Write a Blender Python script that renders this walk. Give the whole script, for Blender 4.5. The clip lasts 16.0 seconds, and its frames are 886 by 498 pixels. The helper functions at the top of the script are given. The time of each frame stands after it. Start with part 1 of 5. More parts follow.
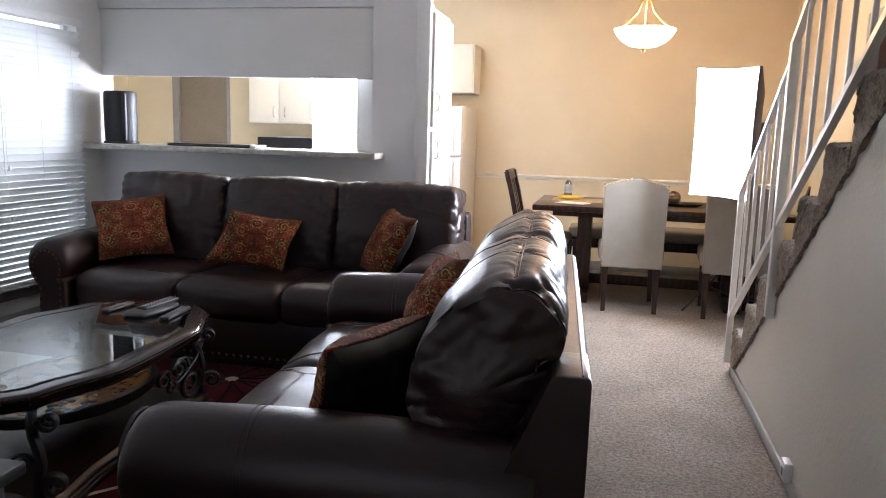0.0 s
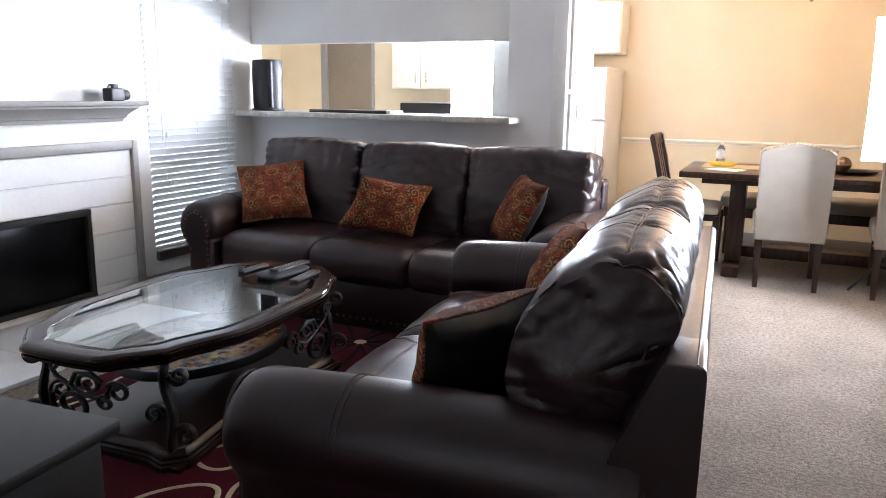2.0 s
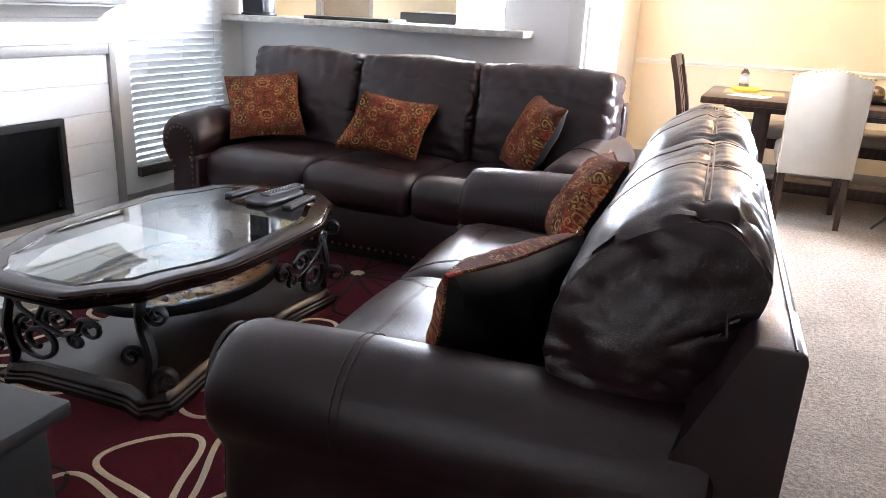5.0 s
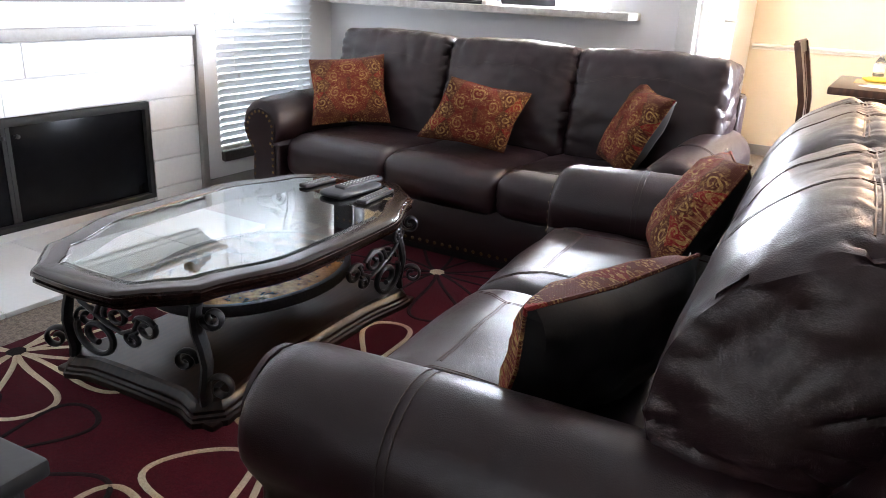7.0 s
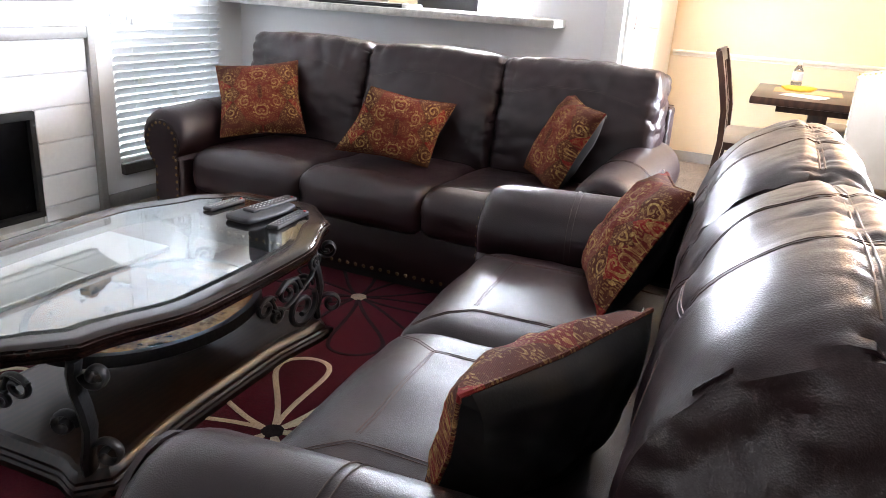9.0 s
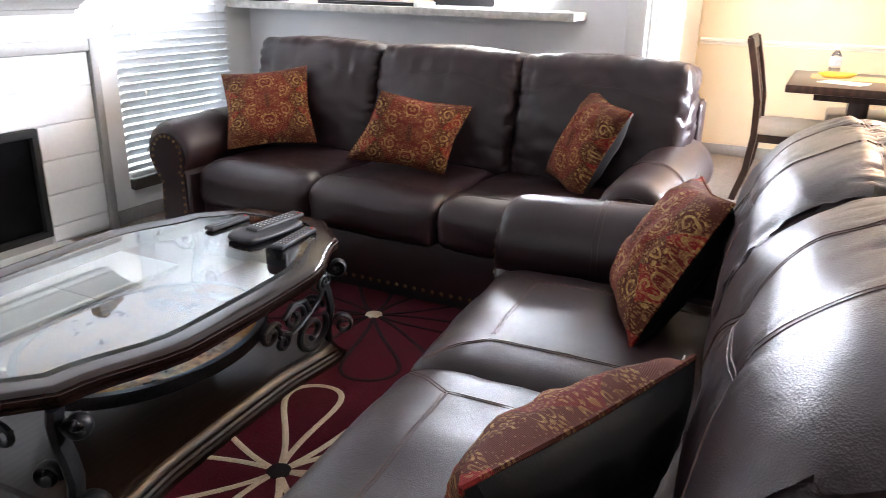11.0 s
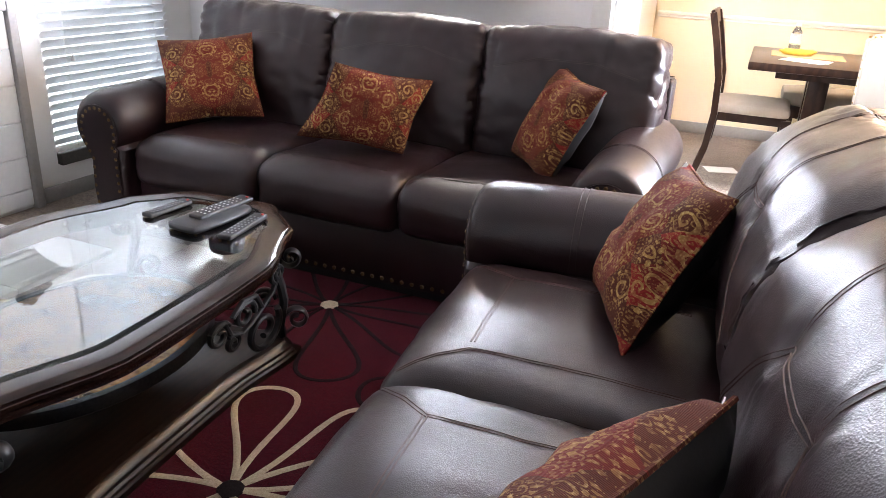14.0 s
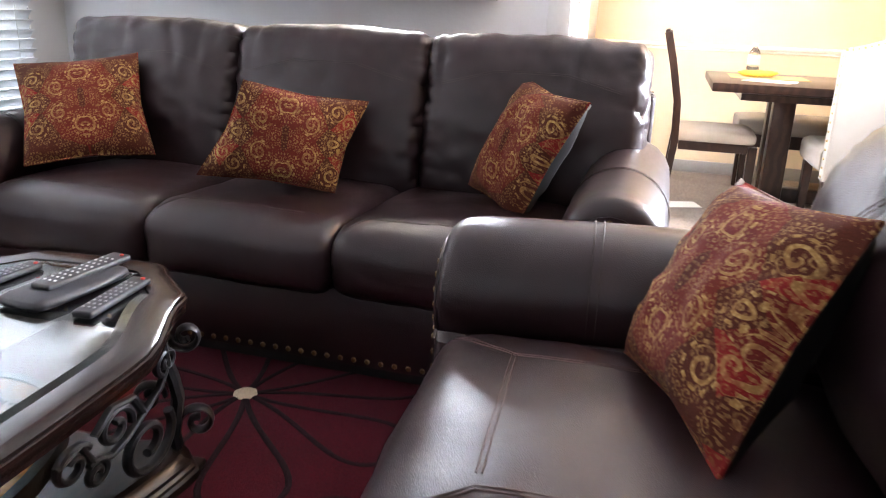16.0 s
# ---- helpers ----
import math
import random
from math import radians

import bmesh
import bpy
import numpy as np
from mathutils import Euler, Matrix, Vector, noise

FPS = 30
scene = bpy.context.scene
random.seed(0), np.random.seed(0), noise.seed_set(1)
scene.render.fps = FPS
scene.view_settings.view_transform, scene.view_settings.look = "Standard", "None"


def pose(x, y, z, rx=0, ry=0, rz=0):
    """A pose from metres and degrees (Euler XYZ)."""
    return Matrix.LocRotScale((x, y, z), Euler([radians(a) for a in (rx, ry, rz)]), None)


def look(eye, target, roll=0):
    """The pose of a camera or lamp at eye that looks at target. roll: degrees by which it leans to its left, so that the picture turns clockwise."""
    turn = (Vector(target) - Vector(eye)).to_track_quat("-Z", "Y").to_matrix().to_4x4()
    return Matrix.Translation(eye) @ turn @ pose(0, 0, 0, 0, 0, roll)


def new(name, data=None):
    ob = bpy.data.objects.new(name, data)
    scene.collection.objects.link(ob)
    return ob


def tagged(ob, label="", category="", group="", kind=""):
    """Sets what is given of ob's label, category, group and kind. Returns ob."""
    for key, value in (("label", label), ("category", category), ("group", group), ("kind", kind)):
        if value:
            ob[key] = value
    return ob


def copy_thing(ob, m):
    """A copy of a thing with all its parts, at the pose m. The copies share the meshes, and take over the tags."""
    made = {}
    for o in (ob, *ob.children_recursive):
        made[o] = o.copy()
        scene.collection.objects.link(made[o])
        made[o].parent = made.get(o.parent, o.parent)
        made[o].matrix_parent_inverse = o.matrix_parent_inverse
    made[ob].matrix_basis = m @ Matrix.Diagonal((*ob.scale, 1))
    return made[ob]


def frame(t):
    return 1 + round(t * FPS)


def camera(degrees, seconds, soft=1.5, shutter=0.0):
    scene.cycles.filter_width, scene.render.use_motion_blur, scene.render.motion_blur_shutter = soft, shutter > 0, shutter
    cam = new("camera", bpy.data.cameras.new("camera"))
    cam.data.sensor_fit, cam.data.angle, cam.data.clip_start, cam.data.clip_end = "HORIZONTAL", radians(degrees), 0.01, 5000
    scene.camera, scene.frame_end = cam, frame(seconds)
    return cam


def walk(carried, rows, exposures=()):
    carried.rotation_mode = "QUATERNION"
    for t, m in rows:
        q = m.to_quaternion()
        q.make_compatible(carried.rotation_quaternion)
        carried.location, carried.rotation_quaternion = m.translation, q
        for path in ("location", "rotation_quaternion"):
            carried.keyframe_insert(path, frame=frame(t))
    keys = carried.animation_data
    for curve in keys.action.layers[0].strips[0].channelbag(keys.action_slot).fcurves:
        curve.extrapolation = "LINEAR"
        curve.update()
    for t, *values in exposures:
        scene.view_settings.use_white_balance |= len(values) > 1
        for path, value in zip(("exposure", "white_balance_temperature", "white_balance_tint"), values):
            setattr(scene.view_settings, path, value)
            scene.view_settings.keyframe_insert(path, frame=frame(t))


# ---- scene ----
from mathutils.bvhtree import BVHTree

cam = camera(61.2, 16.0, soft=0.5, shutter=0.3)
PATH = [
    (0, (0.694, 0.261, 1.289), (0.264, 2.19, 0.978), 1.7),
    (0.5, (0.714, 0.288, 1.297), (0.201, 2.191, 0.957), 1.4),
    (1, (0.74, 0.333, 1.314), (0.149, 2.206, 0.942), 0.9),
    (1.5, (0.753, 0.368, 1.282), (0.062, 2.206, 0.902), 0.9),
    (2, (0.762, 0.397, 1.281), (-0.037, 2.185, 0.873), 0.8),
    (2.5, (0.781, 0.416, 1.301), (-0.072, 2.174, 0.876), 1.1),
    (3, (0.777, 0.438, 1.293), (-0.094, 2.174, 0.816), 1.3),
    (3.5, (0.736, 0.503, 1.258), (-0.072, 2.255, 0.732), 2.0),
    (3.7, (0.706, 0.525, 1.266), (-0.067, 2.285, 0.714), 2.3),
    (5.8, (0.52, 0.75, 1.252), (-0.234, 2.489, 0.614), 2.9),
    (6, (0.507, 0.784, 1.252), (-0.28, 2.506, 0.608), 2.8),
    (6.5, (0.487, 0.852, 1.247), (-0.394, 2.522, 0.587), 2.5),
    (7, (0.478, 0.898, 1.234), (-0.475, 2.525, 0.569), 2.6),
    (7.5, (0.472, 0.934, 1.24), (-0.498, 2.552, 0.575), 2.8),
    (8, (0.432, 0.986, 1.235), (-0.488, 2.632, 0.569), 3.4),
    (8.5, (0.406, 1.037, 1.246), (-0.433, 2.729, 0.586), 3.8),
    (8.7, (0.391, 1.065, 1.255), (-0.398, 2.781, 0.598), 4.0),
    (10.8, (0.314, 1.276, 1.26), (-0.485, 2.983, 0.593), 1.4),
    (11, (0.321, 1.295, 1.26), (-0.521, 2.981, 0.589), 1.2),
    (11.5, (0.319, 1.334, 1.274), (-0.609, 2.973, 0.603), 0.2),
    (12, (0.285, 1.37, 1.27), (-0.586, 3.044, 0.609), 1.1),
    (12.5, (0.247, 1.4, 1.264), (-0.508, 3.118, 0.573), 2.7),
    (13, (0.222, 1.417, 1.261), (-0.499, 3.138, 0.541), 3.0),
    (13.5, (0.198, 1.429, 1.259), (-0.507, 3.15, 0.524), 2.8),
    (14, (0.174, 1.443, 1.256), (-0.516, 3.167, 0.511), 2.9),
    (14.5, (0.14, 1.471, 1.248), (-0.526, 3.2, 0.495), 2.8),
    (15, (0.113, 1.516, 1.227), (-0.54, 3.253, 0.479), 3.0),
    (15.2, (0.059, 1.556, 1.243), (-0.526, 3.302, 0.462), 2.4),
    (15.5, (0.012, 1.676, 1.180), (-0.541, 3.444, 0.430), 2.2),
    (15.8, (-0.050, 1.842, 1.100), (-0.571, 3.655, 0.438), 2.1),
    (16, (-0.107, 1.955, 1.052), (-0.627, 3.788, 0.444), 2.2),
]
walk(cam, [(t, look(eye, target, roll)) for t, eye, target, roll in PATH],
     exposures=[(0, 0.10, 6450, 15), (2, 0.58, 6360, 15), (3.5, 0.95, 6360, 15), (7, 1.32, 6480, 14), (11, 1.35, 6540, 15), (14, 1.42, 6560, 16), (15.5, 1.54, 6560, 16), (16, 1.60, 6540, 16)])

# ---- world and lights ----
world = bpy.data.worlds.new("sky")
scene.world = world
world.use_nodes = True
wn = world.node_tree
sky = wn.nodes.new("ShaderNodeTexSky")
sky.sky_type, sky.sun_disc = "NISHITA", False
sky.sun_elevation, sky.sun_rotation = radians(48), radians(200)
wn.nodes["Background"].inputs["Strength"].default_value = 0.12
wn.links.new(sky.outputs["Color"], wn.nodes["Background"].inputs["Color"])

sun = new("sun", bpy.data.lights.new("sun", "SUN"))
sun.data.energy, sun.data.angle, sun.data.color = 2.0, radians(0.53), (1.0, 0.95, 0.88)
sun.matrix_world = look((10, -20, 25), (0, 0, 0))


def area(name, eye, target, w, h, watts, colour):
    lamp = new(name, bpy.data.lights.new(name, "AREA"))
    lamp.data.shape, lamp.data.size, lamp.data.size_y = "RECTANGLE", w, h
    lamp.data.energy, lamp.data.color = watts, colour
    lamp.matrix_world = look(eye, target)
    return lamp


# daylight in the window opening, plus an unseen fill lamp added behind the camera
area("window_daylight", (-3.06, 4.45, 1.05), (0, 4.45, 1.0), 0.78, 1.75, 6.5, (0.80, 0.91, 1.0))
area("rear_fill_light", (-0.9, -2.42, 1.25), (-0.9, 3, 1.2), 1.7, 1.6, 3.8, (0.84, 0.92, 1.0))
area("kitchen_tube", (-2.0, 6.35, 2.53), (-2.0, 6.35, 0), 1.2, 0.25, 14, (1.0, 0.93, 0.80))
# bulb above the pendant bowl
bulb = new("pendant_bulb", bpy.data.lights.new("pendant_bulb", "POINT"))
bulb.data.energy, bulb.data.color, bulb.data.shadow_soft_size = 36, (1.0, 0.56, 0.24), 0.09
bulb.location = (0.84, 5.61, 2.1)

# ---- materials ----


def nodes_of(name):
    m = bpy.data.materials.new(name)
    m.use_nodes = True
    nt = m.node_tree
    return m, nt, nt.nodes["Principled BSDF"]


def coords(nt, scale=1.0, kind="Object"):
    tc = nt.nodes.new("ShaderNodeTexCoord")
    mp = nt.nodes.new("ShaderNodeMapping")
    mp.inputs["Scale"].default_value = scale if isinstance(scale, tuple) else (scale,) * 3
    nt.links.new(tc.outputs[kind], mp.inputs["Vector"])
    return mp.outputs["Vector"]


def noise_tex(nt, vec, scale, detail=4.0, rough=0.55):
    n = nt.nodes.new("ShaderNodeTexNoise")
    n.inputs["Scale"].default_value, n.inputs["Detail"].default_value, n.inputs["Roughness"].default_value = scale, detail, rough
    nt.links.new(vec, n.inputs["Vector"])
    return n.outputs["Fac"]


def ramp(nt, fac, stops):
    r = nt.nodes.new("ShaderNodeValToRGB")
    while len(r.color_ramp.elements) < len(stops):
        r.color_ramp.elements.new(0.5)
    for e, (p, c) in zip(r.color_ramp.elements, stops):
        e.position, e.color = p, (*c, 1)
    nt.links.new(fac, r.inputs["Fac"])
    return r.outputs["Color"]


def mixed(nt, fac, a, b, mode="MIX"):
    m = nt.nodes.new("ShaderNodeMix")
    m.data_type, m.blend_type = "RGBA", mode
    for sock, v in ((m.inputs["Factor"], fac), (m.inputs["A"], a), (m.inputs["B"], b)):
        if isinstance(v, (int, float)):
            sock.default_value = v
        elif isinstance(v, tuple):
            sock.default_value = (*v, 1)
        else:
            nt.links.new(v, sock)
    return m.outputs["Result"]


def bump(nt, bsdf, heights, dist=0.002):
    """heights: (socket, strength) pairs chained into one normal."""
    last = None
    for h, s in heights:
        b = nt.nodes.new("ShaderNodeBump")
        b.inputs["Strength"].default_value, b.inputs["Distance"].default_value = s, dist
        nt.links.new(h, b.inputs["Height"])
        if last:
            nt.links.new(last, b.inputs["Normal"])
        last = b.outputs["Normal"]
    nt.links.new(last, bsdf.inputs["Normal"])


def surface(name, a, b, rough=0.5, grain=40.0, blot=2.5, bumps=0.25, metal=0.0, dist=0.002, rough_var=0.12, spec=0.5):
    """A general surface: two colours mixed by blotches and grain, with gloss that varies and fine relief."""
    m, nt, p = nodes_of(name)
    v = coords(nt)
    big, fine = noise_tex(nt, v, blot, 3), noise_tex(nt, v, grain, 6)
    f = nt.nodes.new("ShaderNodeMath")
    f.operation = "MULTIPLY_ADD"
    f.inputs[1].default_value = 0.5
    nt.links.new(fine, f.inputs[0])
    h = nt.nodes.new("ShaderNodeMath")
    h.operation = "MULTIPLY"
    h.inputs[1].default_value = 0.5
    nt.links.new(big, h.inputs[0])
    nt.links.new(h.outputs[0], f.inputs[2])
    nt.links.new(ramp(nt, f.outputs[0], [(0.35, a), (0.65, b)]), p.inputs["Base Color"])
    r = nt.nodes.new("ShaderNodeMapRange")
    r.inputs["To Min"].default_value, r.inputs["To Max"].default_value = rough - rough_var, rough + rough_var
    nt.links.new(big, r.inputs["Value"])
    nt.links.new(r.outputs["Result"], p.inputs["Roughness"])
    p.inputs["Metallic"].default_value = metal
    p.inputs["Specular IOR Level"].default_value = spec
    if bumps:
        bump(nt, p, [(fine, bumps)], dist)
    return m


def leather_mat():
    m, nt, p = nodes_of("leather")
    v = coords(nt)
    vo = nt.nodes.new("ShaderNodeTexVoronoi")
    vo.inputs["Scale"].default_value = 420
    nt.links.new(v, vo.inputs["Vector"])
    big, mid = noise_tex(nt, v, 3.0, 3), noise_tex(nt, v, 24, 5, 0.6)
    nt.links.new(ramp(nt, big, [(0.3, (0.0150, 0.0068, 0.0078)), (0.7, (0.028, 0.0125, 0.0142))]), p.inputs["Base Color"])
    r = nt.nodes.new("ShaderNodeMapRange")
    r.inputs["To Min"].default_value, r.inputs["To Max"].default_value = 0.28, 0.38
    nt.links.new(mid, r.inputs["Value"])
    nt.links.new(r.outputs["Result"], p.inputs["Roughness"])
    p.inputs["Specular IOR Level"].default_value = 0.42
    fold = nt.nodes.new("ShaderNodeTexNoise")
    fold.inputs["Scale"].default_value, fold.inputs["Detail"].default_value, fold.inputs["Distortion"].default_value = 5.0, 1.5, 0.8
    nt.links.new(v, fold.inputs["Vector"])
    bump(nt, p, [(fold.outputs["Fac"], 0.30), (mid, 0.11), (vo.outputs["Distance"], 0.15)], 0.004)
    return m


def wood_mat(name, a, b, rough=0.3, axis=(1, 1, 9)):
    m, nt, p = nodes_of(name)
    v = coords(nt, axis)
    w = nt.nodes.new("ShaderNodeTexWave")
    w.inputs["Scale"].default_value, w.inputs["Distortion"].default_value, w.inputs["Detail"].default_value = 3.0, 7.0, 4.0
    nt.links.new(v, w.inputs["Vector"])
    g = noise_tex(nt, v, 18, 6)
    nt.links.new(mixed(nt, g, ramp(nt, w.outputs["Fac"], [(0.2, a), (0.9, b)]), a), p.inputs["Base Color"])
    p.inputs["Roughness"].default_value = rough
    p.inputs["Coat Weight"].default_value, p.inputs["Coat Roughness"].default_value = 0.10, 0.12
    p.inputs["Specular IOR Level"].default_value = 0.3
    bump(nt, p, [(g, 0.08)], 0.001)
    return m


def carpet_mat(name, dark, light, scale=260, bumps=0.9, sheen=0.15):
    m, nt, p = nodes_of(name)
    v = coords(nt)
    fine, tuft, big = noise_tex(nt, v, scale, 3, 0.7), noise_tex(nt, v, scale * 0.34, 4, 0.7), noise_tex(nt, v, 3.2, 4)
    c = mixed(nt, 0.5, ramp(nt, tuft, [(0.40, dark), (0.60, light)]), ramp(nt, fine, [(0.38, dark), (0.62, light)]))
    worn = ramp(nt, big, [(0.35, (0.78, 0.77, 0.76)), (0.65, (1, 1, 1))])
    nt.links.new(mixed(nt, 1.0, c, worn, "MULTIPLY"), p.inputs["Base Color"])
    p.inputs["Roughness"].default_value = 0.95
    p.inputs["Specular IOR Level"].default_value = 0.1
    p.inputs["Sheen Weight"].default_value = sheen
    bump(nt, p, [(tuft, bumps), (fine, bumps * 0.8)], 0.010)
    return m


def paint_mat(name, colour, rough=0.6, peel=0.35):
    """Painted, slightly textured drywall."""
    m, nt, p = nodes_of(name)
    v = coords(nt)
    big, fine = noise_tex(nt, v, 1.6, 4), noise_tex(nt, v, 55, 4, 0.6)
    dim = tuple(c * 0.93 for c in colour)
    nt.links.new(ramp(nt, big, [(0.35, dim), (0.65, colour)]), p.inputs["Base Color"])
    p.inputs["Roughness"].default_value = rough
    p.inputs["Specular IOR Level"].default_value = 0.3
    bump(nt, p, [(fine, peel)], 0.003)
    return m


def paisley_mat():
    """Woven tapestry: red-brown ground with gold scrolls, rings and leaf marks."""
    m, nt, p = nodes_of("tapestry")
    v0 = coords(nt)
    fold = nt.nodes.new("ShaderNodeVectorMath")
    fold.operation = "ABSOLUTE"
    nt.links.new(v0, fold.inputs[0])
    v = fold.outputs[0]
    warp = nt.nodes.new("ShaderNodeTexNoise")
    warp.inputs["Scale"].default_value, warp.inputs["Detail"].default_value = 17, 2
    nt.links.new(v, warp.inputs["Vector"])
    va = nt.nodes.new("ShaderNodeVectorMath")
    va.operation = "MULTIPLY_ADD"
    va.inputs[1].default_value = (0.016,) * 3
    nt.links.new(warp.outputs["Color"], va.inputs[0])
    nt.links.new(v, va.inputs[2])

    def op(kind, a, b=None):
        n = nt.nodes.new("ShaderNodeMath")
        n.operation = kind
        for i, s in enumerate((a, b)):
            if s is None:
                continue
            if isinstance(s, (int, float)):
                n.inputs[i].default_value = s
            else:
                nt.links.new(s, n.inputs[i])
        return n.outputs[0]

    def curls(scale, pitch, reach):
        """Spirals wound round scattered centres."""
        vo = nt.nodes.new("ShaderNodeTexVoronoi")
        vo.voronoi_dimensions = "2D"
        vo.inputs["Scale"].default_value = scale
        nt.links.new(va.outputs[0], vo.inputs["Vector"])
        away = nt.nodes.new("ShaderNodeVectorMath")
        away.operation = "SUBTRACT"
        nt.links.new(va.outputs[0], away.inputs[0])
        nt.links.new(vo.outputs["Position"], away.inputs[1])
        sp = nt.nodes.new("ShaderNodeSeparateXYZ")
        nt.links.new(away.outputs[0], sp.inputs[0])
        far = op("SQRT", op("ADD", op("MULTIPLY", sp.outputs[0], sp.outputs[0]), op("MULTIPLY", sp.outputs[1], sp.outputs[1])))
        ang = op("ARCTAN2", sp.outputs[1], sp.outputs[0])
        wave = op("SINE", op("ADD", ang, op("MULTIPLY", far, 6.283 / pitch)))
        inside = op("LESS_THAN", far, reach)
        petals = op("MULTIPLY", op("GREATER_THAN", op("SINE", op("MULTIPLY", ang, 9.0)), 0.1), op("LESS_THAN", op("ABSOLUTE", op("SUBTRACT", far, reach + 0.005)), 0.003))
        return op("MAXIMUM", op("MULTIPLY", op("GREATER_THAN", wave, 0.35), inside), petals), vo.outputs["Color"]
    large, tone = curls(10.5, 0.018, 0.028)
    fine_curl, _ = curls(34, 0.008, 0.0085)
    small = nt.nodes.new("ShaderNodeTexVoronoi")
    small.inputs["Scale"].default_value = 150
    nt.links.new(va.outputs[0], small.inputs["Vector"])
    sep = nt.nodes.new("ShaderNodeSeparateColor")
    nt.links.new(tone, sep.inputs["Color"])
    ground = ramp(nt, sep.outputs["Red"], [(0.0, (0.19, 0.018, 0.016)), (0.4, (0.10, 0.020, 0.013)), (0.75, (0.10, 0.026, 0.013)), (1.0, (0.25, 0.018, 0.018))])
    gold = ramp(nt, small.outputs["Distance"], [(0.0, (0.62, 0.45, 0.20)), (0.6, (0.36, 0.22, 0.08))])
    rings_out = op("MAXIMUM", large, op("MULTIPLY", fine_curl, 0.55))
    worn = ramp(nt, noise_tex(nt, v, 30, 3), [(0.36, (0.35, 0.35, 0.35)), (0.58, (0.95, 0.95, 0.95))])
    c = mixed(nt, op("MULTIPLY", rings_out, worn), ground, gold)
    specks = ramp(nt, small.outputs["Distance"], [(0.14, (0.4, 0.4, 0.4)), (0.20, (0, 0, 0))])
    c = mixed(nt, specks, c, (0.50, 0.34, 0.15))
    weave = nt.nodes.new("ShaderNodeTexWave")
    weave.inputs["Scale"].default_value = 120
    nt.links.new(v, weave.inputs["Vector"])
    thread = noise_tex(nt, v, 260, 3)
    c = mixed(nt, 0.35, c, ramp(nt, thread, [(0.35, (0.04, 0.014, 0.008)), (0.65, (0.30, 0.15, 0.07))]), "SOFT_LIGHT")
    nt.links.new(c, p.inputs["Base Color"])
    p.inputs["Roughness"].default_value = 0.85
    p.inputs["Specular IOR Level"].default_value = 0.25
    bump(nt, p, [(weave.outputs["Fac"], 0.25), (thread, 0.35), (rings_out, 0.2)], 0.002)
    return m


def glass_mat(name, tint=(1, 1, 1), rough=0.0, ior=1.5):
    m, nt, p = nodes_of(name)
    p.inputs["Base Color"].default_value = (*tint, 1)
    p.inputs["Transmission Weight"].default_value = 1.0
    p.inputs["Roughness"].default_value, p.inputs["IOR"].default_value = rough, ior
    return m


def glow_mat(name, colour, strength):
    m, nt, p = nodes_of(name)
    p.inputs["Base Color"].default_value = (0.85, 0.85, 0.85, 1)
    p.inputs["Emission Color"].default_value = (*colour, 1)
    p.inputs["Emission Strength"].default_value = strength
    p.inputs["Roughness"].default_value = 0.7
    return m


def slat_mat():
    m, nt, p = nodes_of("blind_slat")
    v = coords(nt)
    nt.links.new(ramp(nt, noise_tex(nt, v, 6), [(0.3, (0.80, 0.81, 0.82)), (0.7, (0.86, 0.87, 0.87))]), p.inputs["Base Color"])
    p.inputs["Roughness"].default_value = 0.45
    tr = nt.nodes.new("ShaderNodeBsdfTranslucent")
    tr.inputs["Color"].default_value = (0.8, 0.86, 0.92, 1)
    mx = nt.nodes.new("ShaderNodeMixShader")
    mx.inputs["Fac"].default_value = 0.14
    nt.links.new(p.outputs[0], mx.inputs[1])
    nt.links.new(tr.outputs[0], mx.inputs[2])
    nt.links.new(mx.outputs[0], nt.nodes["Material Output"].inputs["Surface"])
    return m


def tortoise_mat():
    m, nt, p = nodes_of("burl_stone")
    v = coords(nt)
    a, b = noise_tex(nt, v, 13, 6, 0.65), noise_tex(nt, v, 40, 4, 0.6)
    c = ramp(nt, a, [(0.32, (0.02, 0.010, 0.005)), (0.46, (0.10, 0.035, 0.010)), (0.56, (0.30, 0.13, 0.035)), (0.70, (0.12, 0.045, 0.012))])
    nt.links.new(mixed(nt, 0.25, c, ramp(nt, b, [(0.3, (0.03, 0.012, 0.006)), (0.7, (0.34, 0.17, 0.06))])), p.inputs["Base Color"])
    p.inputs["Roughness"].default_value = 0.22
    return m


LEATHER = leather_mat()
LEATHER_BACK = surface("vinyl_backing", (0.005, 0.004, 0.004), (0.010, 0.008, 0.008), 0.5, 180, 4, 0.15)
THREAD = surface("stitch_thread", (0.012, 0.007, 0.006), (0.06, 0.035, 0.03), 0.6, 300, 10, 0.2)
SEAT_THREAD = surface("brown_stitch", (0.03, 0.012, 0.009), (0.075, 0.03, 0.022), 0.6, 300, 10, 0.2)
PIPE_LIGHT = surface("top_stitch", (0.10, 0.07, 0.06), (0.22, 0.16, 0.13), 0.5, 300, 10, 0.2)
TAPESTRY = paisley_mat()
BRASS = surface("antique_brass", (0.30, 0.19, 0.07), (0.45, 0.31, 0.13), 0.35, 60, 8, 0.1, 1.0)
NAIL = surface("aged_nailhead", (0.10, 0.065, 0.03), (0.22, 0.15, 0.07), 0.4, 60, 8, 0.1, 1.0)
ESPRESSO = wood_mat("espresso_wood", (0.010, 0.005, 0.004), (0.026, 0.011, 0.007), 0.30, (4, 1, 4))
ESPRESSO_EDGE = wood_mat("espresso_edge", (0.011, 0.005, 0.004), (0.022, 0.009, 0.006), 0.20, (4, 1, 4))
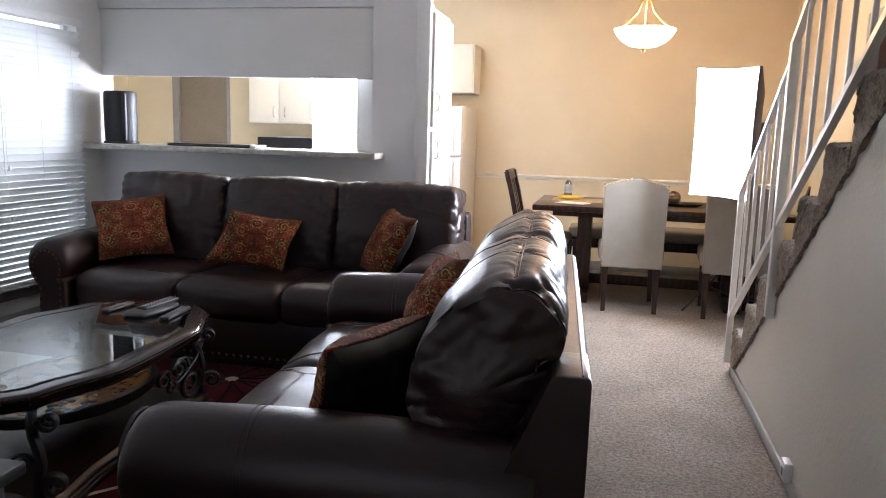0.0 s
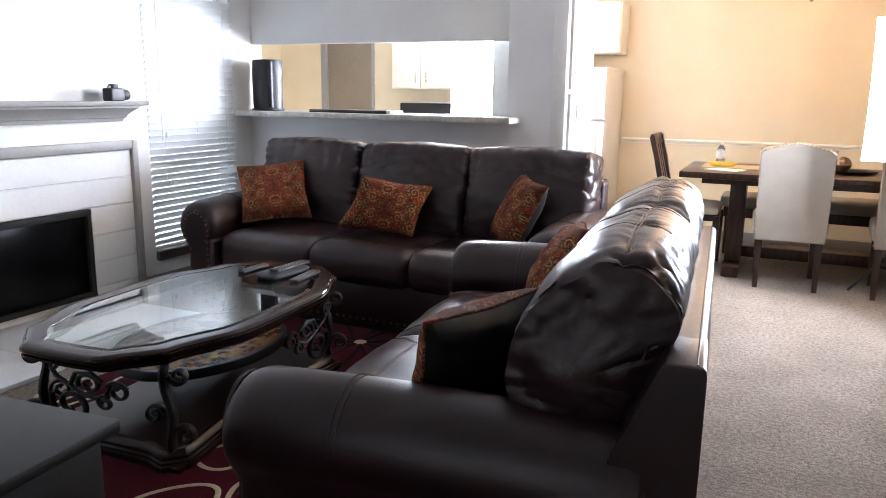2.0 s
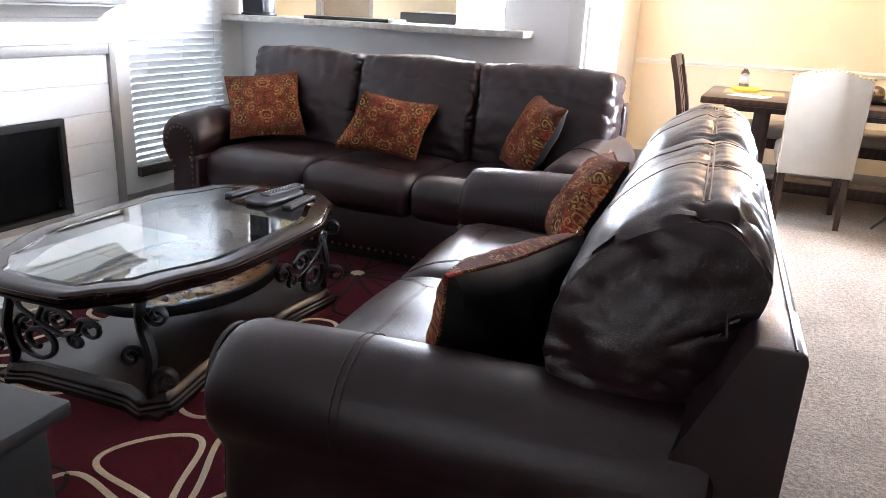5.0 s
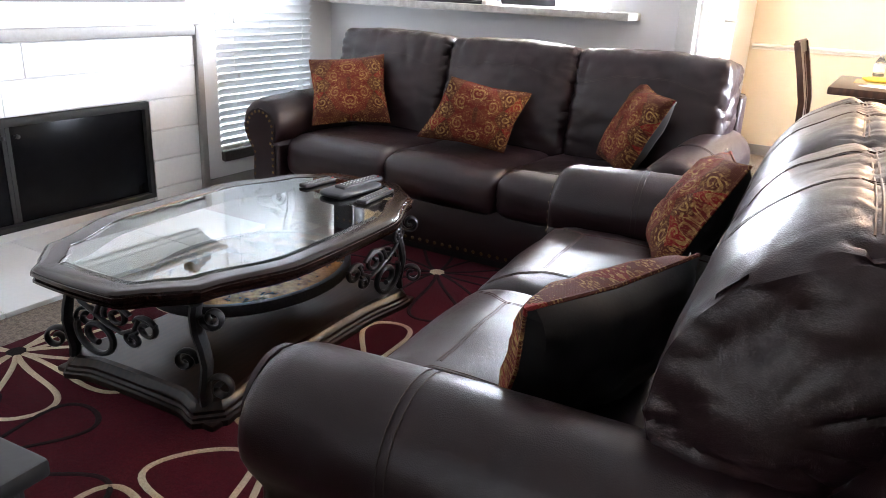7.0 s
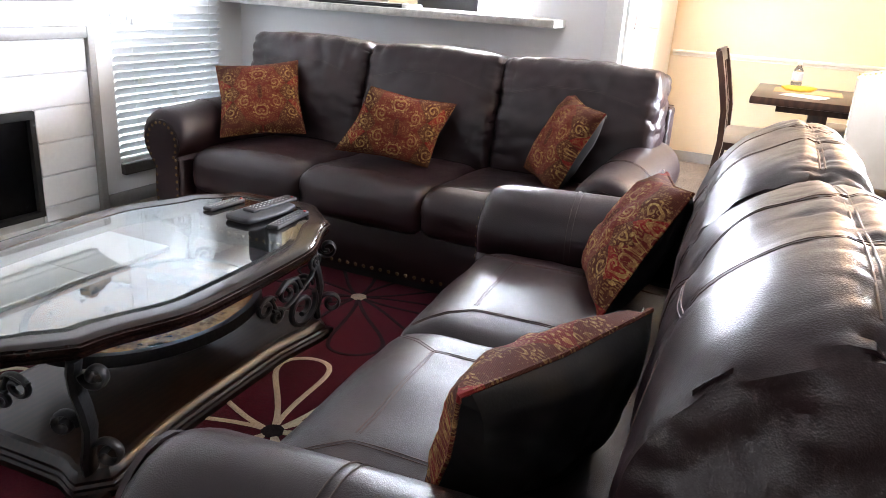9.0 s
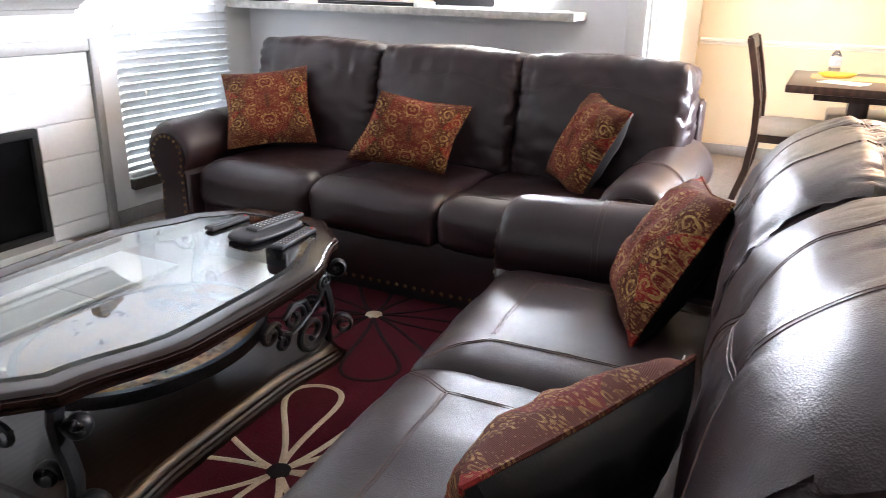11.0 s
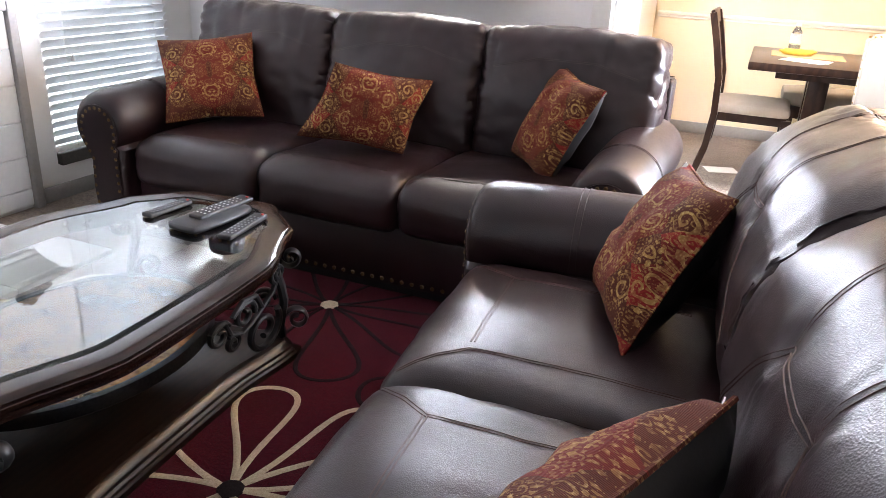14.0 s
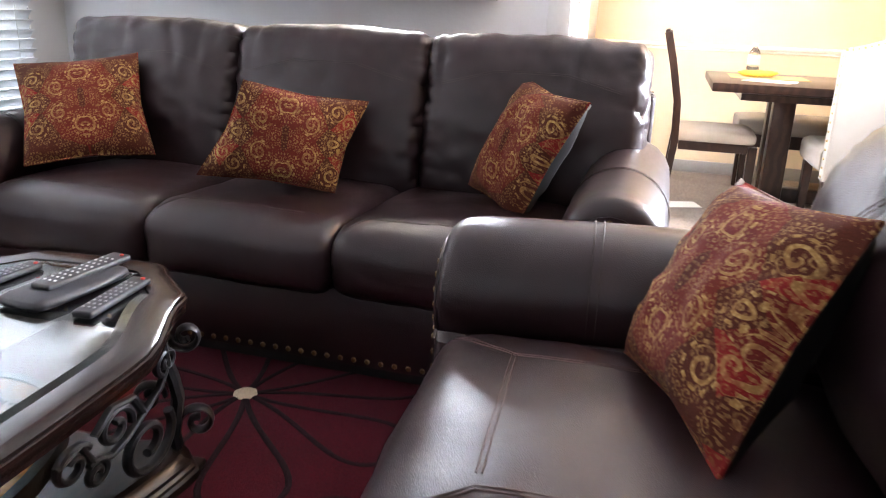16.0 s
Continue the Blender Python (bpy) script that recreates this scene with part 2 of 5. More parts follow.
DARK_WOOD = wood_mat("walnut_stain", (0.022, 0.010, 0.007), (0.055, 0.026, 0.016), 0.32, (2, 8, 2))
BLACK_WOOD = surface("black_painted_wood", (0.010, 0.010, 0.011), (0.018, 0.018, 0.019), 0.45, 90, 3, 0.08)
IRON = surface("black_iron", (0.012, 0.012, 0.013), (0.03, 0.03, 0.032), 0.42, 120, 9, 0.25, 0.6)
BURL = tortoise_mat()
GLASS = glass_mat("table_glass", (0.60, 0.66, 0.64), 0.0, 1.62)
CARPET = carpet_mat("carpet_pile", (0.11, 0.083, 0.066), (0.43, 0.35, 0.285), 170, 1.0)
RUG = carpet_mat("rug_maroon", (0.040, 0.002, 0.007), (0.098, 0.0065, 0.016), 420, 0.5, 0.02)
RUG_CREAM = carpet_mat("rug_cream", (0.52, 0.43, 0.28), (0.78, 0.69, 0.50), 420, 0.6)
RUG_BLACK = carpet_mat("rug_black", (0.008, 0.005, 0.006), (0.022, 0.014, 0.016), 420, 0.5, 0.02)
WALL_WHITE = paint_mat("wall_paint_white", (0.80, 0.80, 0.79))
WALL_GREY = paint_mat("wall_paint_grey", (0.77, 0.77, 0.785))
WALL_CREAM = paint_mat("wall_paint_cream", (0.76, 0.655, 0.47))
WALL_STAIR = paint_mat("wall_paint_stair", (0.70, 0.67, 0.61), 0.6, 1.0)
CEILING = paint_mat("ceiling_paint", (0.75, 0.74, 0.72), 0.8, 0.9)
TRIM_WHITE = surface("white_gloss_paint", (0.74, 0.74, 0.73), (0.80, 0.80, 0.79), 0.4, 60, 3, 0.06)
TRIM_TAUPE = surface("taupe_trim_paint", (0.26, 0.25, 0.235), (0.32, 0.31, 0.295), 0.45, 60, 3, 0.1)
BRICK_WHITE = surface("white_painted_masonry", (0.80, 0.81, 0.82), (0.86, 0.87, 0.87), 0.42, 45, 3, 0.14, 0, 0.004)
# firebox black, used again for the painted-in shade of the pantry gap
SOOT_AND_GAP_SHADE = surface("firebox_black_and_gap_shade", (0.005, 0.005, 0.005), (0.010, 0.009, 0.009), 0.75, 60, 3, 0.1)
SMOKED = surface("smoked_glass", (0.003, 0.003, 0.0035), (0.006, 0.006, 0.007), 0.22, 20, 2, 0.0, 0, 0.002, 0.03, 0.07)
SILL = surface("dark_sill_paint", (0.05, 0.045, 0.04), (0.09, 0.08, 0.07), 0.5, 60, 3, 0.1)
SLAT = slat_mat()
GRANITE = surface("speckled_laminate", (0.34, 0.32, 0.29), (0.66, 0.64, 0.60), 0.35, 240, 30, 0.05)
CREAM_CLOTH = surface("cream_linen", (0.26, 0.228, 0.195), (0.33, 0.295, 0.255), 0.85, 380, 6, 0.35)
TAUPE_CLOTH = surface("taupe_seat_cloth", (0.40, 0.34, 0.27), (0.50, 0.44, 0.36), 0.8, 380, 6, 0.3)
RAIL_PAINT = surface("rail_white_enamel", (0.66, 0.65, 0.62), (0.76, 0.75, 0.72), 0.35, 80, 4, 0.12)
BLACK_PLASTIC = surface("black_plastic", (0.010, 0.010, 0.013), (0.02, 0.02, 0.025), 0.5, 120, 6, 0.08)
GREY_PLASTIC = surface("grey_plastic", (0.20, 0.20, 0.21), (0.28, 0.28, 0.29), 0.4, 120, 6, 0.05)
KEY_WHITE = surface("pale_keys", (0.5, 0.5, 0.5), (0.66, 0.66, 0.66), 0.5, 120, 6, 0.05)
KEY_RED = surface("red_key", (0.45, 0.03, 0.02), (0.55, 0.05, 0.03), 0.5, 120, 6, 0.05)
CHROME = surface("brushed_nickel", (0.50, 0.47, 0.43), (0.62, 0.59, 0.55), 0.28, 120, 6, 0.05, 1.0)
WHITE_ENAMEL = surface("appliance_white", (0.74, 0.73, 0.70), (0.79, 0.78, 0.75), 0.55, 160, 3, 0.02)
CABINET = surface("cream_cabinet_paint", (0.72, 0.69, 0.60), (0.78, 0.75, 0.66), 0.4, 60, 3, 0.06)
DOOR_TAN = surface("tan_door_paint", (0.19, 0.155, 0.115), (0.24, 0.20, 0.15), 0.5, 60, 3, 0.06)
SOFTBOX_GLOW = glow_mat("softbox_diffuser", (0.78, 0.88, 1.0), 106.0)
KITCHEN_GLOW = glow_mat("kitchen_softbox_diffuser", (0.80, 0.89, 1.0), 92.0)
BOWL_GLOW = glow_mat("alabaster_glow", (1.0, 0.72, 0.44), 18.0)
BLACK_CLOTH = surface("black_nylon", (0.05, 0.055, 0.07), (0.09, 0.10, 0.13), 0.6, 300, 5, 0.2)
CLEAR = glass_mat("clear_plastic", (0.95, 0.98, 1.0), 0.05)
LABEL_BLUE = surface("bottle_label", (0.5, 0.55, 0.65), (0.66, 0.68, 0.72), 0.5, 60, 20, 0.02)
BANANA = surface("banana_skin", (0.66, 0.42, 0.04), (0.75, 0.55, 0.08), 0.5, 30, 14, 0.1)
PAPER = surface("paper", (0.74, 0.73, 0.70), (0.80, 0.79, 0.77), 0.7, 60, 6, 0.03)
PLACEMAT = surface("woven_placemat", (0.48, 0.36, 0.20), (0.60, 0.48, 0.28), 0.8, 200, 8, 0.4)
BRONZE = surface("bronze_ball", (0.12, 0.08, 0.06), (0.24, 0.17, 0.13), 0.3, 30, 12, 0.1, 0.8)
WIN_GLASS = glass_mat("window_glass")

# ---- shape helpers ----


def part(name, bm, material, parent=None, label="", flat=False):
    """Links a bmesh as one mesh object, smooth where its faces meet softly."""
    me = bpy.data.meshes.new(name)
    bmesh.ops.recalc_face_normals(bm, faces=bm.faces)
    for f in bm.faces:
        f.smooth = not flat
    for e in bm.edges:
        if len(e.link_faces) == 2 and (e.calc_face_angle(0) > radians(38) or max(len(f.verts) for f in e.link_faces) > 4):
            e.smooth = False
    bm.to_mesh(me)
    bm.free()
    me.materials.append(material)
    ob = new(name, me)
    if parent:
        ob.parent = parent
    if label:
        ob["label"] = label
    return ob


def holder(name, m, label, category, group="", kind=""):
    e = new(name)
    e.matrix_world = m
    e.empty_display_size = 0.1
    return tagged(e, label, category, group, kind)


def slab(bm, x0, x1, y0, y1, z0, z1, bev=0.0, seg=2):
    """A box from its limits, with its edges bevelled."""
    g = bmesh.ops.create_cube(bm, size=1.0)
    vs = g["verts"]
    for v in vs:
        v.co = Vector(((x0 + x1) / 2 + v.co.x * (x1 - x0), (y0 + y1) / 2 + v.co.y * (y1 - y0), (z0 + z1) / 2 + v.co.z * (z1 - z0)))
    if bev:
        es = list({e for v in vs for e in v.link_edges})
        bmesh.ops.bevel(bm, geom=es, offset=bev, segments=seg, profile=0.5, affect="EDGES")
    return bm


def box(x0, x1, y0, y1, z0, z1, bev=0.0, seg=2):
    return slab(bmesh.new(), x0, x1, y0, y1, z0, z1, bev, seg)


def loft(rings, cap=True, closed=False):
    """Skin of closed rings of points."""
    bm = bmesh.new()
    vr = [[bm.verts.new(p) for p in r] for r in rings]
    n = len(rings[0])
    pairs = list(zip(vr, vr[1:])) + ([(vr[-1], vr[0])] if closed else [])
    for a, b in pairs:
        for i in range(n):
            bm.faces.new((a[i], a[(i + 1) % n], b[(i + 1) % n], b[i]))
    if cap and not closed:
        bm.faces.new(vr[0][::-1])
        bm.faces.new(vr[-1])
    return bm


def joined(*bms):
    """Several bmeshes as one."""
    out = bmesh.new()
    for b in bms:
        me = bpy.data.meshes.new("tmp")
        b.to_mesh(me)
        b.free()
        out.from_mesh(me)
        bpy.data.meshes.remove(me)
    return out


def lathe(profile, seg=24, at=(0, 0, 0)):
    """profile: (radius, height) from bottom to top."""
    rings = [[(at[0] + r * math.cos(2 * math.pi * i / seg), at[1] + r * math.sin(2 * math.pi * i / seg), at[2] + z) for i in range(seg)] for r, z in profile]
    return loft(rings)


def tube(points, w, h=None, seg=8, taper=None, closed=False):
    """A bar of oval section w x h along points; its broad side lies across the curve's plane."""
    h = h or w
    pts = [Vector(p) for p in points]
    n = len(pts)
    rings = []
    prev = None
    for i, p in enumerate(pts):
        a, b = (pts[(i - 1) % n], pts[(i + 1) % n]) if closed else (pts[max(i - 1, 0)], pts[min(i + 1, n - 1)])
        t = (b - a).normalized()
        if prev is None:
            up = Vector((0, 0, 1)) if abs(t.z) < 0.9 else Vector((1, 0, 0))
            side = t.cross(up).normalized()
        else:
            side = (prev - t * prev.dot(t)).normalized()
        prev = side
        nor = side.cross(t).normalized()
        k = taper(i / (n - 1)) if taper else 1.0
        turn = math.pi / 4 if seg == 4 else 0.0
        k *= math.sqrt(2) if seg == 4 else 1.0
        rings.append([p + side * (math.cos(2 * math.pi * j / seg + turn) * w * 0.5 * k) + nor * (math.sin(2 * math.pi * j / seg + turn) * h * 0.5 * k) for j in range(seg)])
    return loft(rings, closed=closed)


def puff(hx, hy, hz, r, crown=(0, 0, 0), n=16, wrinkle=0.0, seed=0, shape=None):
    """A stuffed cushion: a rounded block that swells towards the middle of its faces, with soft creases."""
    bm = bmesh.new()
    bmesh.ops.create_cube(bm, size=2.0)
    bmesh.ops.subdivide_edges(bm, edges=bm.edges[:], cuts=n, use_grid_fill=True)
    half = Vector((hx, hy, hz))
    for v in bm.verts:
        u = v.co.copy()
        u = Vector([math.copysign(abs(c) ** 0.9, c) for c in u])
        q = Vector([u[i] * half[i] for i in range(3)])
        core = Vector([max(-(half[i] - r), min(half[i] - r, q[i])) for i in range(3)])
        d = q - core
        if d.length > 1e-6:
            q = core + d.normalized() * min(r, d.length)
        w = [1 - min(1, abs(q[i] / half[i])) ** 2 for i in range(3)]
        q.x += math.copysign(crown[0] * w[1] * w[2], q.x) if abs(q.x) > hx * 0.6 else 0
        q.y += math.copysign(crown[1] * w[0] * w[2], q.y) if abs(q.y) > hy * 0.6 else 0
        q.z += math.copysign(crown[2] * w[0] * w[1], q.z) if abs(q.z) > hz * 0.6 else 0
        if wrinkle:
            s = Vector((seed * 3.7, seed * 1.3, 0))
            q += d.normalized() * wrinkle * (noise.noise(q * 7 + s) + 0.6 * noise.noise(q * 19 + s)) if d.length > 1e-6 else Vector((0, 0, wrinkle * noise.noise(q * 7 + s)))
        if shape:
            q = shape(q)
        v.co = q
    return bm


def dome(at, r, h, normal, seg=8):
    """A small domed nailhead."""
    bm = bmesh.new()
    bmesh.ops.create_uvsphere(bm, u_segments=seg, v_segments=4, radius=r)
    rot = Vector(normal).to_track_quat("Z", "Y").to_matrix().to_4x4()
    bmesh.ops.transform(bm, matrix=Matrix.Translation(at) @ rot @ Matrix.Diagonal((1, 1, h / r, 1)), verts=bm.verts)
    return bm


def stitched(cushion, paths, name, w, material, way, start, gap=0.006):
    """Double rows of stitching laid on a cushion's skin: each path is pushed along way until it meets the skin."""
    tree = BVHTree.FromPolygons([v.co for v in cushion.data.vertices], [p.vertices for p in cushion.data.polygons])
    for path in paths:
        for side in (-gap / 2, gap / 2):
            pts = []
            for (x0, y0), (x1, y1) in zip(path, path[1:]):
                L = math.hypot(x1 - x0, y1 - y0)
                ux, uy = (y1 - y0) / L * side, -(x1 - x0) / L * side
                for k in range(13):
                    f = k / 13
                    o, d = start(x0 + (x1 - x0) * f + ux, y0 + (y1 - y0) * f + uy), Vector(way)
                    loc, nor, _, _ = tree.ray_cast(o, d)
                    if loc:
                        pts.append(loc - d * 0.0004)
            if len(pts) > 3:
                part(name, tube(pts, w, w * 0.8, 5), material, cushion)


def moved(bm, m):
    bmesh.ops.transform(bm, matrix=m, verts=bm.verts)
    return bm


def shared(name, mesh_of, parent, m):
    """A further piece on the same mesh data."""
    o = new(name, mesh_of.data)
    o.parent = parent
    o.matrix_local = m
    return o

# ---- the large structure ----
XW, YB, YN, XE, ZC = -2.94, 5.08, 7.6, 2.2, 2.6


def structure(name, bm, material, label, category):
    return tagged(part(name, bm, material), label, category, kind="structure")


structure("floor", box(-4.6, 2.35, -2.65, 7.75, -0.12, 0.0), CARPET, "beige cut-pile wall-to-wall carpet with worn patches", "carpet")
structure("ceiling", joined(box(-4.5, 1.41, -2.5, 7.6, ZC, ZC + 0.12), box(1.41, 2.2, 4.65, 7.6, ZC, ZC + 0.12), box(1.41, 2.2, -2.5, 4.65, 4.9, 5.0)), CEILING, "white textured ceiling above the rooms", "ceiling")

# west wall with its window opening and the firebox
structure("wall_west", joined(
    box(XW - 0.15, XW, -2.65, 2.0, 0, ZC), box(XW - 0.15, XW, 2.0, 3.53, 0.585, ZC), box(XW - 0.15, XW, 3.53, 4.04, 0, ZC),
    box(XW - 0.15, XW, 2.0, 3.53, 0, 0.06), box(XW - 0.15, XW, 4.04, 4.855, 0, 0.17), box(XW - 0.15, XW, 4.04, 4.855, 1.97, ZC),
    box(XW - 0.15, XW, 4.855, YB + 0.14, 0, ZC)), WALL_WHITE, "white painted drywall with light texture", "wall")
structure("wall_bar", joined(
    box(XW, -0.89, YB, YB + 0.14, 0, 1.095), box(-0.89, -0.53, YB, YB + 0.05, 0, 1.095), box(-0.89, -0.53, YB, YB + 0.05, 1.095, ZC), box(XW, -0.89, YB, YB + 0.14, 2.075, ZC)),
    WALL_GREY, "light grey textured wall around the kitchen hatch", "wall")
structure("wall_hatch_board", box(XW + 0.002, -0.892, YB + 0.018, YB + 0.06, 1.615, 2.073, 0.003), WALL_WHITE, "white board closing the upper part of the hatch", "wall panel")
structure("wall_end_trim", box(-0.595, -0.505, YB - 0.006, YB + 0.056, 0, 2.3, 0.003), TRIM_WHITE, "white corner trim at the end of the bar wall", "trim")
structure("wall_kitchen_south", box(-4.5, XW - 0.152, YB, YB + 0.14, 0, ZC), WALL_CREAM, "cream painted kitchen wall", "wall")
structure("wall_kitchen_west", box(-4.65, -4.5, YB, 7.6, 0, ZC), WALL_CREAM, "cream painted kitchen wall", "wall")
structure("wall_north", joined(box(-4.65, -3.93, YN, YN + 0.15, 0, 5.0), box(-3.30, 2.35, YN, YN + 0.15, 0, 5.0), box(-3.93, -3.30, YN, YN + 0.15, 2.04, 5.0)), WALL_CREAM, "beige painted dining room wall", "wall")
structure("wall_east", joined(box(XE, XE + 0.15, -2.65, 4.72, 0, 5.0), box(XE, XE + 0.15, 5.53, YN, 0, 5.0), box(XE, XE + 0.15, 4.72, 5.53, 2.05, 5.0)), WALL_CREAM, "beige painted wall beside the stairs", "wall")
# out of view; the opening is invented to hold the rear fill lamp
structure("wall_south", joined(box(-3.1, -1.8, -2.65, -2.5, 0, ZC), box(0.0, 2.2, -2.65, -2.5, 0, 5.0), box(-1.8, 0.0, -2.65, -2.5, 2.1, ZC)), WALL_WHITE, "unseen white wall with an opening added for the rear fill light", "wall")
structure("wall_stairwell", joined(box(1.33, 1.41, -2.5, 4.65, ZC + 0.12, 5.0), box(1.41, 2.2, 4.65, 4.75, ZC + 0.12, 5.0)), WALL_CREAM, "beige upper wall of the stairwell", "wall")

# spandrel wall under the stair flight
sp = bmesh.new()
sl = 0.70
prof = [(4.57, 0.0), (-2.5, 0.0), (-2.5, ZC), (4.59 - ZC / sl, ZC)]
a = [sp.verts.new((1.41, y, z)) for y, z in prof]
b = [sp.verts.new((1.50, y, z)) for y, z in prof]
sp.faces.new(a)
sp.faces.new(b[::-1])
for i in range(4):
    sp.faces.new((a[i], a[(i + 1) % 4], b[(i + 1) % 4], b[i]))
structure("wall_spandrel", sp, WALL_STAIR, "beige textured wall closing the underside of the stairs", "wall")
structure("baseboard_stairs", box(1.396, 1.4085, -2.5, 4.56, 0.0, 0.055, 0.004), TRIM_TAUPE, "taupe painted skirting along the stair wall", "baseboard")
structure("baseboard_west", joined(box(XW, XW + 0.014, 3.93, YB, 0, 0.075, 0.004), box(XW, XW + 0.014, -2.5, 1.58, 0, 0.075, 0.004)), TRIM_TAUPE, "taupe painted skirting on the window wall", "baseboard")
structure("baseboard_north", box(-0.6, XE, YN - 0.014, YN, 0, 0.085, 0.004), TRIM_TAUPE, "taupe painted skirting in the dining area", "baseboard")
structure("baseboard_bar", box(XW + 0.02, -0.53, YB - 0.014, YB, 0, 0.075, 0.004), TRIM_TAUPE, "taupe painted skirting behind the sofa", "baseboard")
structure("chair_rail", loft([[(x, YN - d, z) for d, z in ((0, 0.850), (0.012, 0.853), (0.012, 0.866), (0.022, 0.874), (0.022, 0.886), (0.010, 0.895), (0, 0.897))] for x in (-0.62, XE)]), CABINET, "cream wooden chair rail moulding on the dining wall", "trim")

# hatch ledge
lg = tagged(part("bar_ledge", joined(box(XW + 0.003, -0.80, 4.875, 5.31, 1.095, 1.135, 0.006)), GRANITE), "speckled grey laminate bar ledge with a rounded edge", "ledge", kind="structure")

# window with casing, panes and blinds
win = holder("window_1", pose(0, 0, 0), "white framed window behind horizontal blinds", "window", kind="structure")
part("window_frame", joined(box(-3.05, -3.01, 4.04, 4.08, 0.17, 1.97), box(-3.05, -3.01, 4.815, 4.855, 0.17, 1.97), box(-3.05, -3.01, 4.08, 4.815, 0.17, 0.21), box(-3.05, -3.01, 4.08, 4.815, 1.93, 1.97), box(-3.05, -3.01, 4.08, 4.815, 1.05, 1.09)), TRIM_WHITE, win)
for z0, z1 in ((0.21, 1.05), (1.09, 1.93)):
    g = part("pane", box(-3.034, -3.028, 4.08, 4.815, z0, z1), WIN_GLASS, win)
    g.visible_shadow = False
part("window_sill", box(XW - 0.1, XW + 0.02, 4.05, 4.845, 0.165, 0.225, 0.004), SILL, win, "dark painted sill")

blind = holder("window_blind", pose(XW + 0.005, 4.4475, 0), "white horizontal slatted blind, mostly closed", "blind")
part("head_rail", box(-0.025, 0.03, -0.415, 0.415, 1.915, 1.965, 0.004), TRIM_WHITE, blind)
part("bottom_rail", box(-0.018, 0.018, -0.412, 0.412, 0.235, 0.26, 0.005), TRIM_WHITE, blind)
first = None
for i in range(38):
    m = pose(0, 0, 0.285 + i * 0.0425, 0, -62 if i > 17 else -55 + (17 - i) * 0.5, 0)
    if first is None:
        bmx = loft([[(x, y, z + 0.0018 * s) for x, z, s in ((-0.025, -0.002, 1), (-0.012, 0.002, 1), (0, 0.0035, 1), (0.012, 0.002, 1), (0.025, -0.002, 1), (0.025, -0.002, -1), (0, 0.0035, -1), (-0.025, -0.002, -1))] for y in (-0.412, 0.412)])
        first = part("slat", bmx, SLAT, blind)
        first.matrix_local = m
    else:
        shared("slat", first, blind, m)
for y in (-0.30, 0.0, 0.30):
    part("ladder_cord", tube([(0.028, y, 0.25), (0.029, y + 0.001, 1.0), (0.028, y, 1.92)], 0.0025, seg=5), TRIM_WHITE, blind)
part("tilt_wand", tube([(0.036, -0.33, 1.9), (0.04, -0.332, 0.95)], 0.006, seg=6), TRIM_WHITE, blind)
for y, z in ((-0.30, 0.99), (-0.28, 0.68)):
    part("cord_tassel", moved(lathe([(0.003, -0.02), (0.009, -0.016), (0.009, 0.006), (0.004, 0.014), (0.002, 0.02)], 8), pose(0.045, y, z)), TRIM_WHITE, blind)

# doors seen past the hatch and beside the stairs
d1 = holder("door_1", pose(0, 0, 0), "tan painted interior door in a dark frame", "door", kind="structure")
part("door_leaf", box(-3.89, -3.32, YN + 0.03, YN + 0.07, 0.01, 2.0, 0.004), DOOR_TAN, d1)
part("door_frame", joined(box(-3.955, -3.89, YN - 0.012, YN + 0.1, 0, 2.06), box(-3.32, -3.285, YN - 0.012, YN + 0.1, 0, 2.06), box(-3.89, -3.32, YN - 0.012, YN + 0.1, 2.0, 2.06)), TRIM_TAUPE, d1)
d2 = holder("door_2", pose(0, 0, 0), "dark wooden door in a taupe frame", "door", kind="structure")
part("door_leaf", box(XE + 0.05, XE + 0.09, 4.74, 5.50, 0.01, 2.02, 0.004), DARK_WOOD, d2)
part("door_frame", joined(box(XE - 0.014, XE + 0.1, 5.50, 5.57, 0, 2.09, 0.004), box(XE - 0.014, XE + 0.1, 4.67, 4.74, 0, 2.09, 0.004), box(XE - 0.014, XE + 0.1, 4.74, 5.50, 2.02, 2.09, 0.004)), TRIM_TAUPE, d2)
# this glazed door is never in view, added to frame the fill lamp
d3 = holder("fill_door", pose(0, 0, 0), "unseen white framed glazed door added around the rear fill light", "door", kind="structure")
part("door_frame", joined(box(-1.8, -1.74, -2.62, -2.56, 0, 2.1), box(-0.06, 0, -2.62, -2.56, 0, 2.1), box(-0.93, -0.87, -2.62, -2.56, 0, 2.1), box(-1.74, -0.06, -2.62, -2.56, 2.04, 2.1), box(-1.74, -0.06, -2.62, -2.56, 0, 0.06)), TRIM_WHITE, d3)
for x0, x1 in ((-1.74, -0.93), (-0.87, -0.06)):
    g = part("pane", box(x0, x1, -2.594, -2.588, 0.06, 2.04), WIN_GLASS, d3)
    g.visible_shadow = False
# ground and air outside the windows
structure("ground", box(-60, 60, -60, 60, -0.4, -0.3), surface("outdoor_ground", (0.09, 0.11, 0.05), (0.16, 0.15, 0.10), 0.9, 20, 0.6, 0.3), "plain ground outside the building", "ground")

# ---- fireplace ----
fp = holder("fireplace", pose(0, 0, 0), "white painted masonry fireplace with smoked glass doors and taupe surround", "fireplace", kind="structure")
part("backing", joined(box(XW, XW + 0.012, 1.66, 2.0, 0.015, 0.92), box(XW, XW + 0.012, 3.53, 3.87, 0.015, 0.92), box(XW, XW + 0.012, 2.0, 3.53, 0.585, 0.92)), BRICK_WHITE, fp)


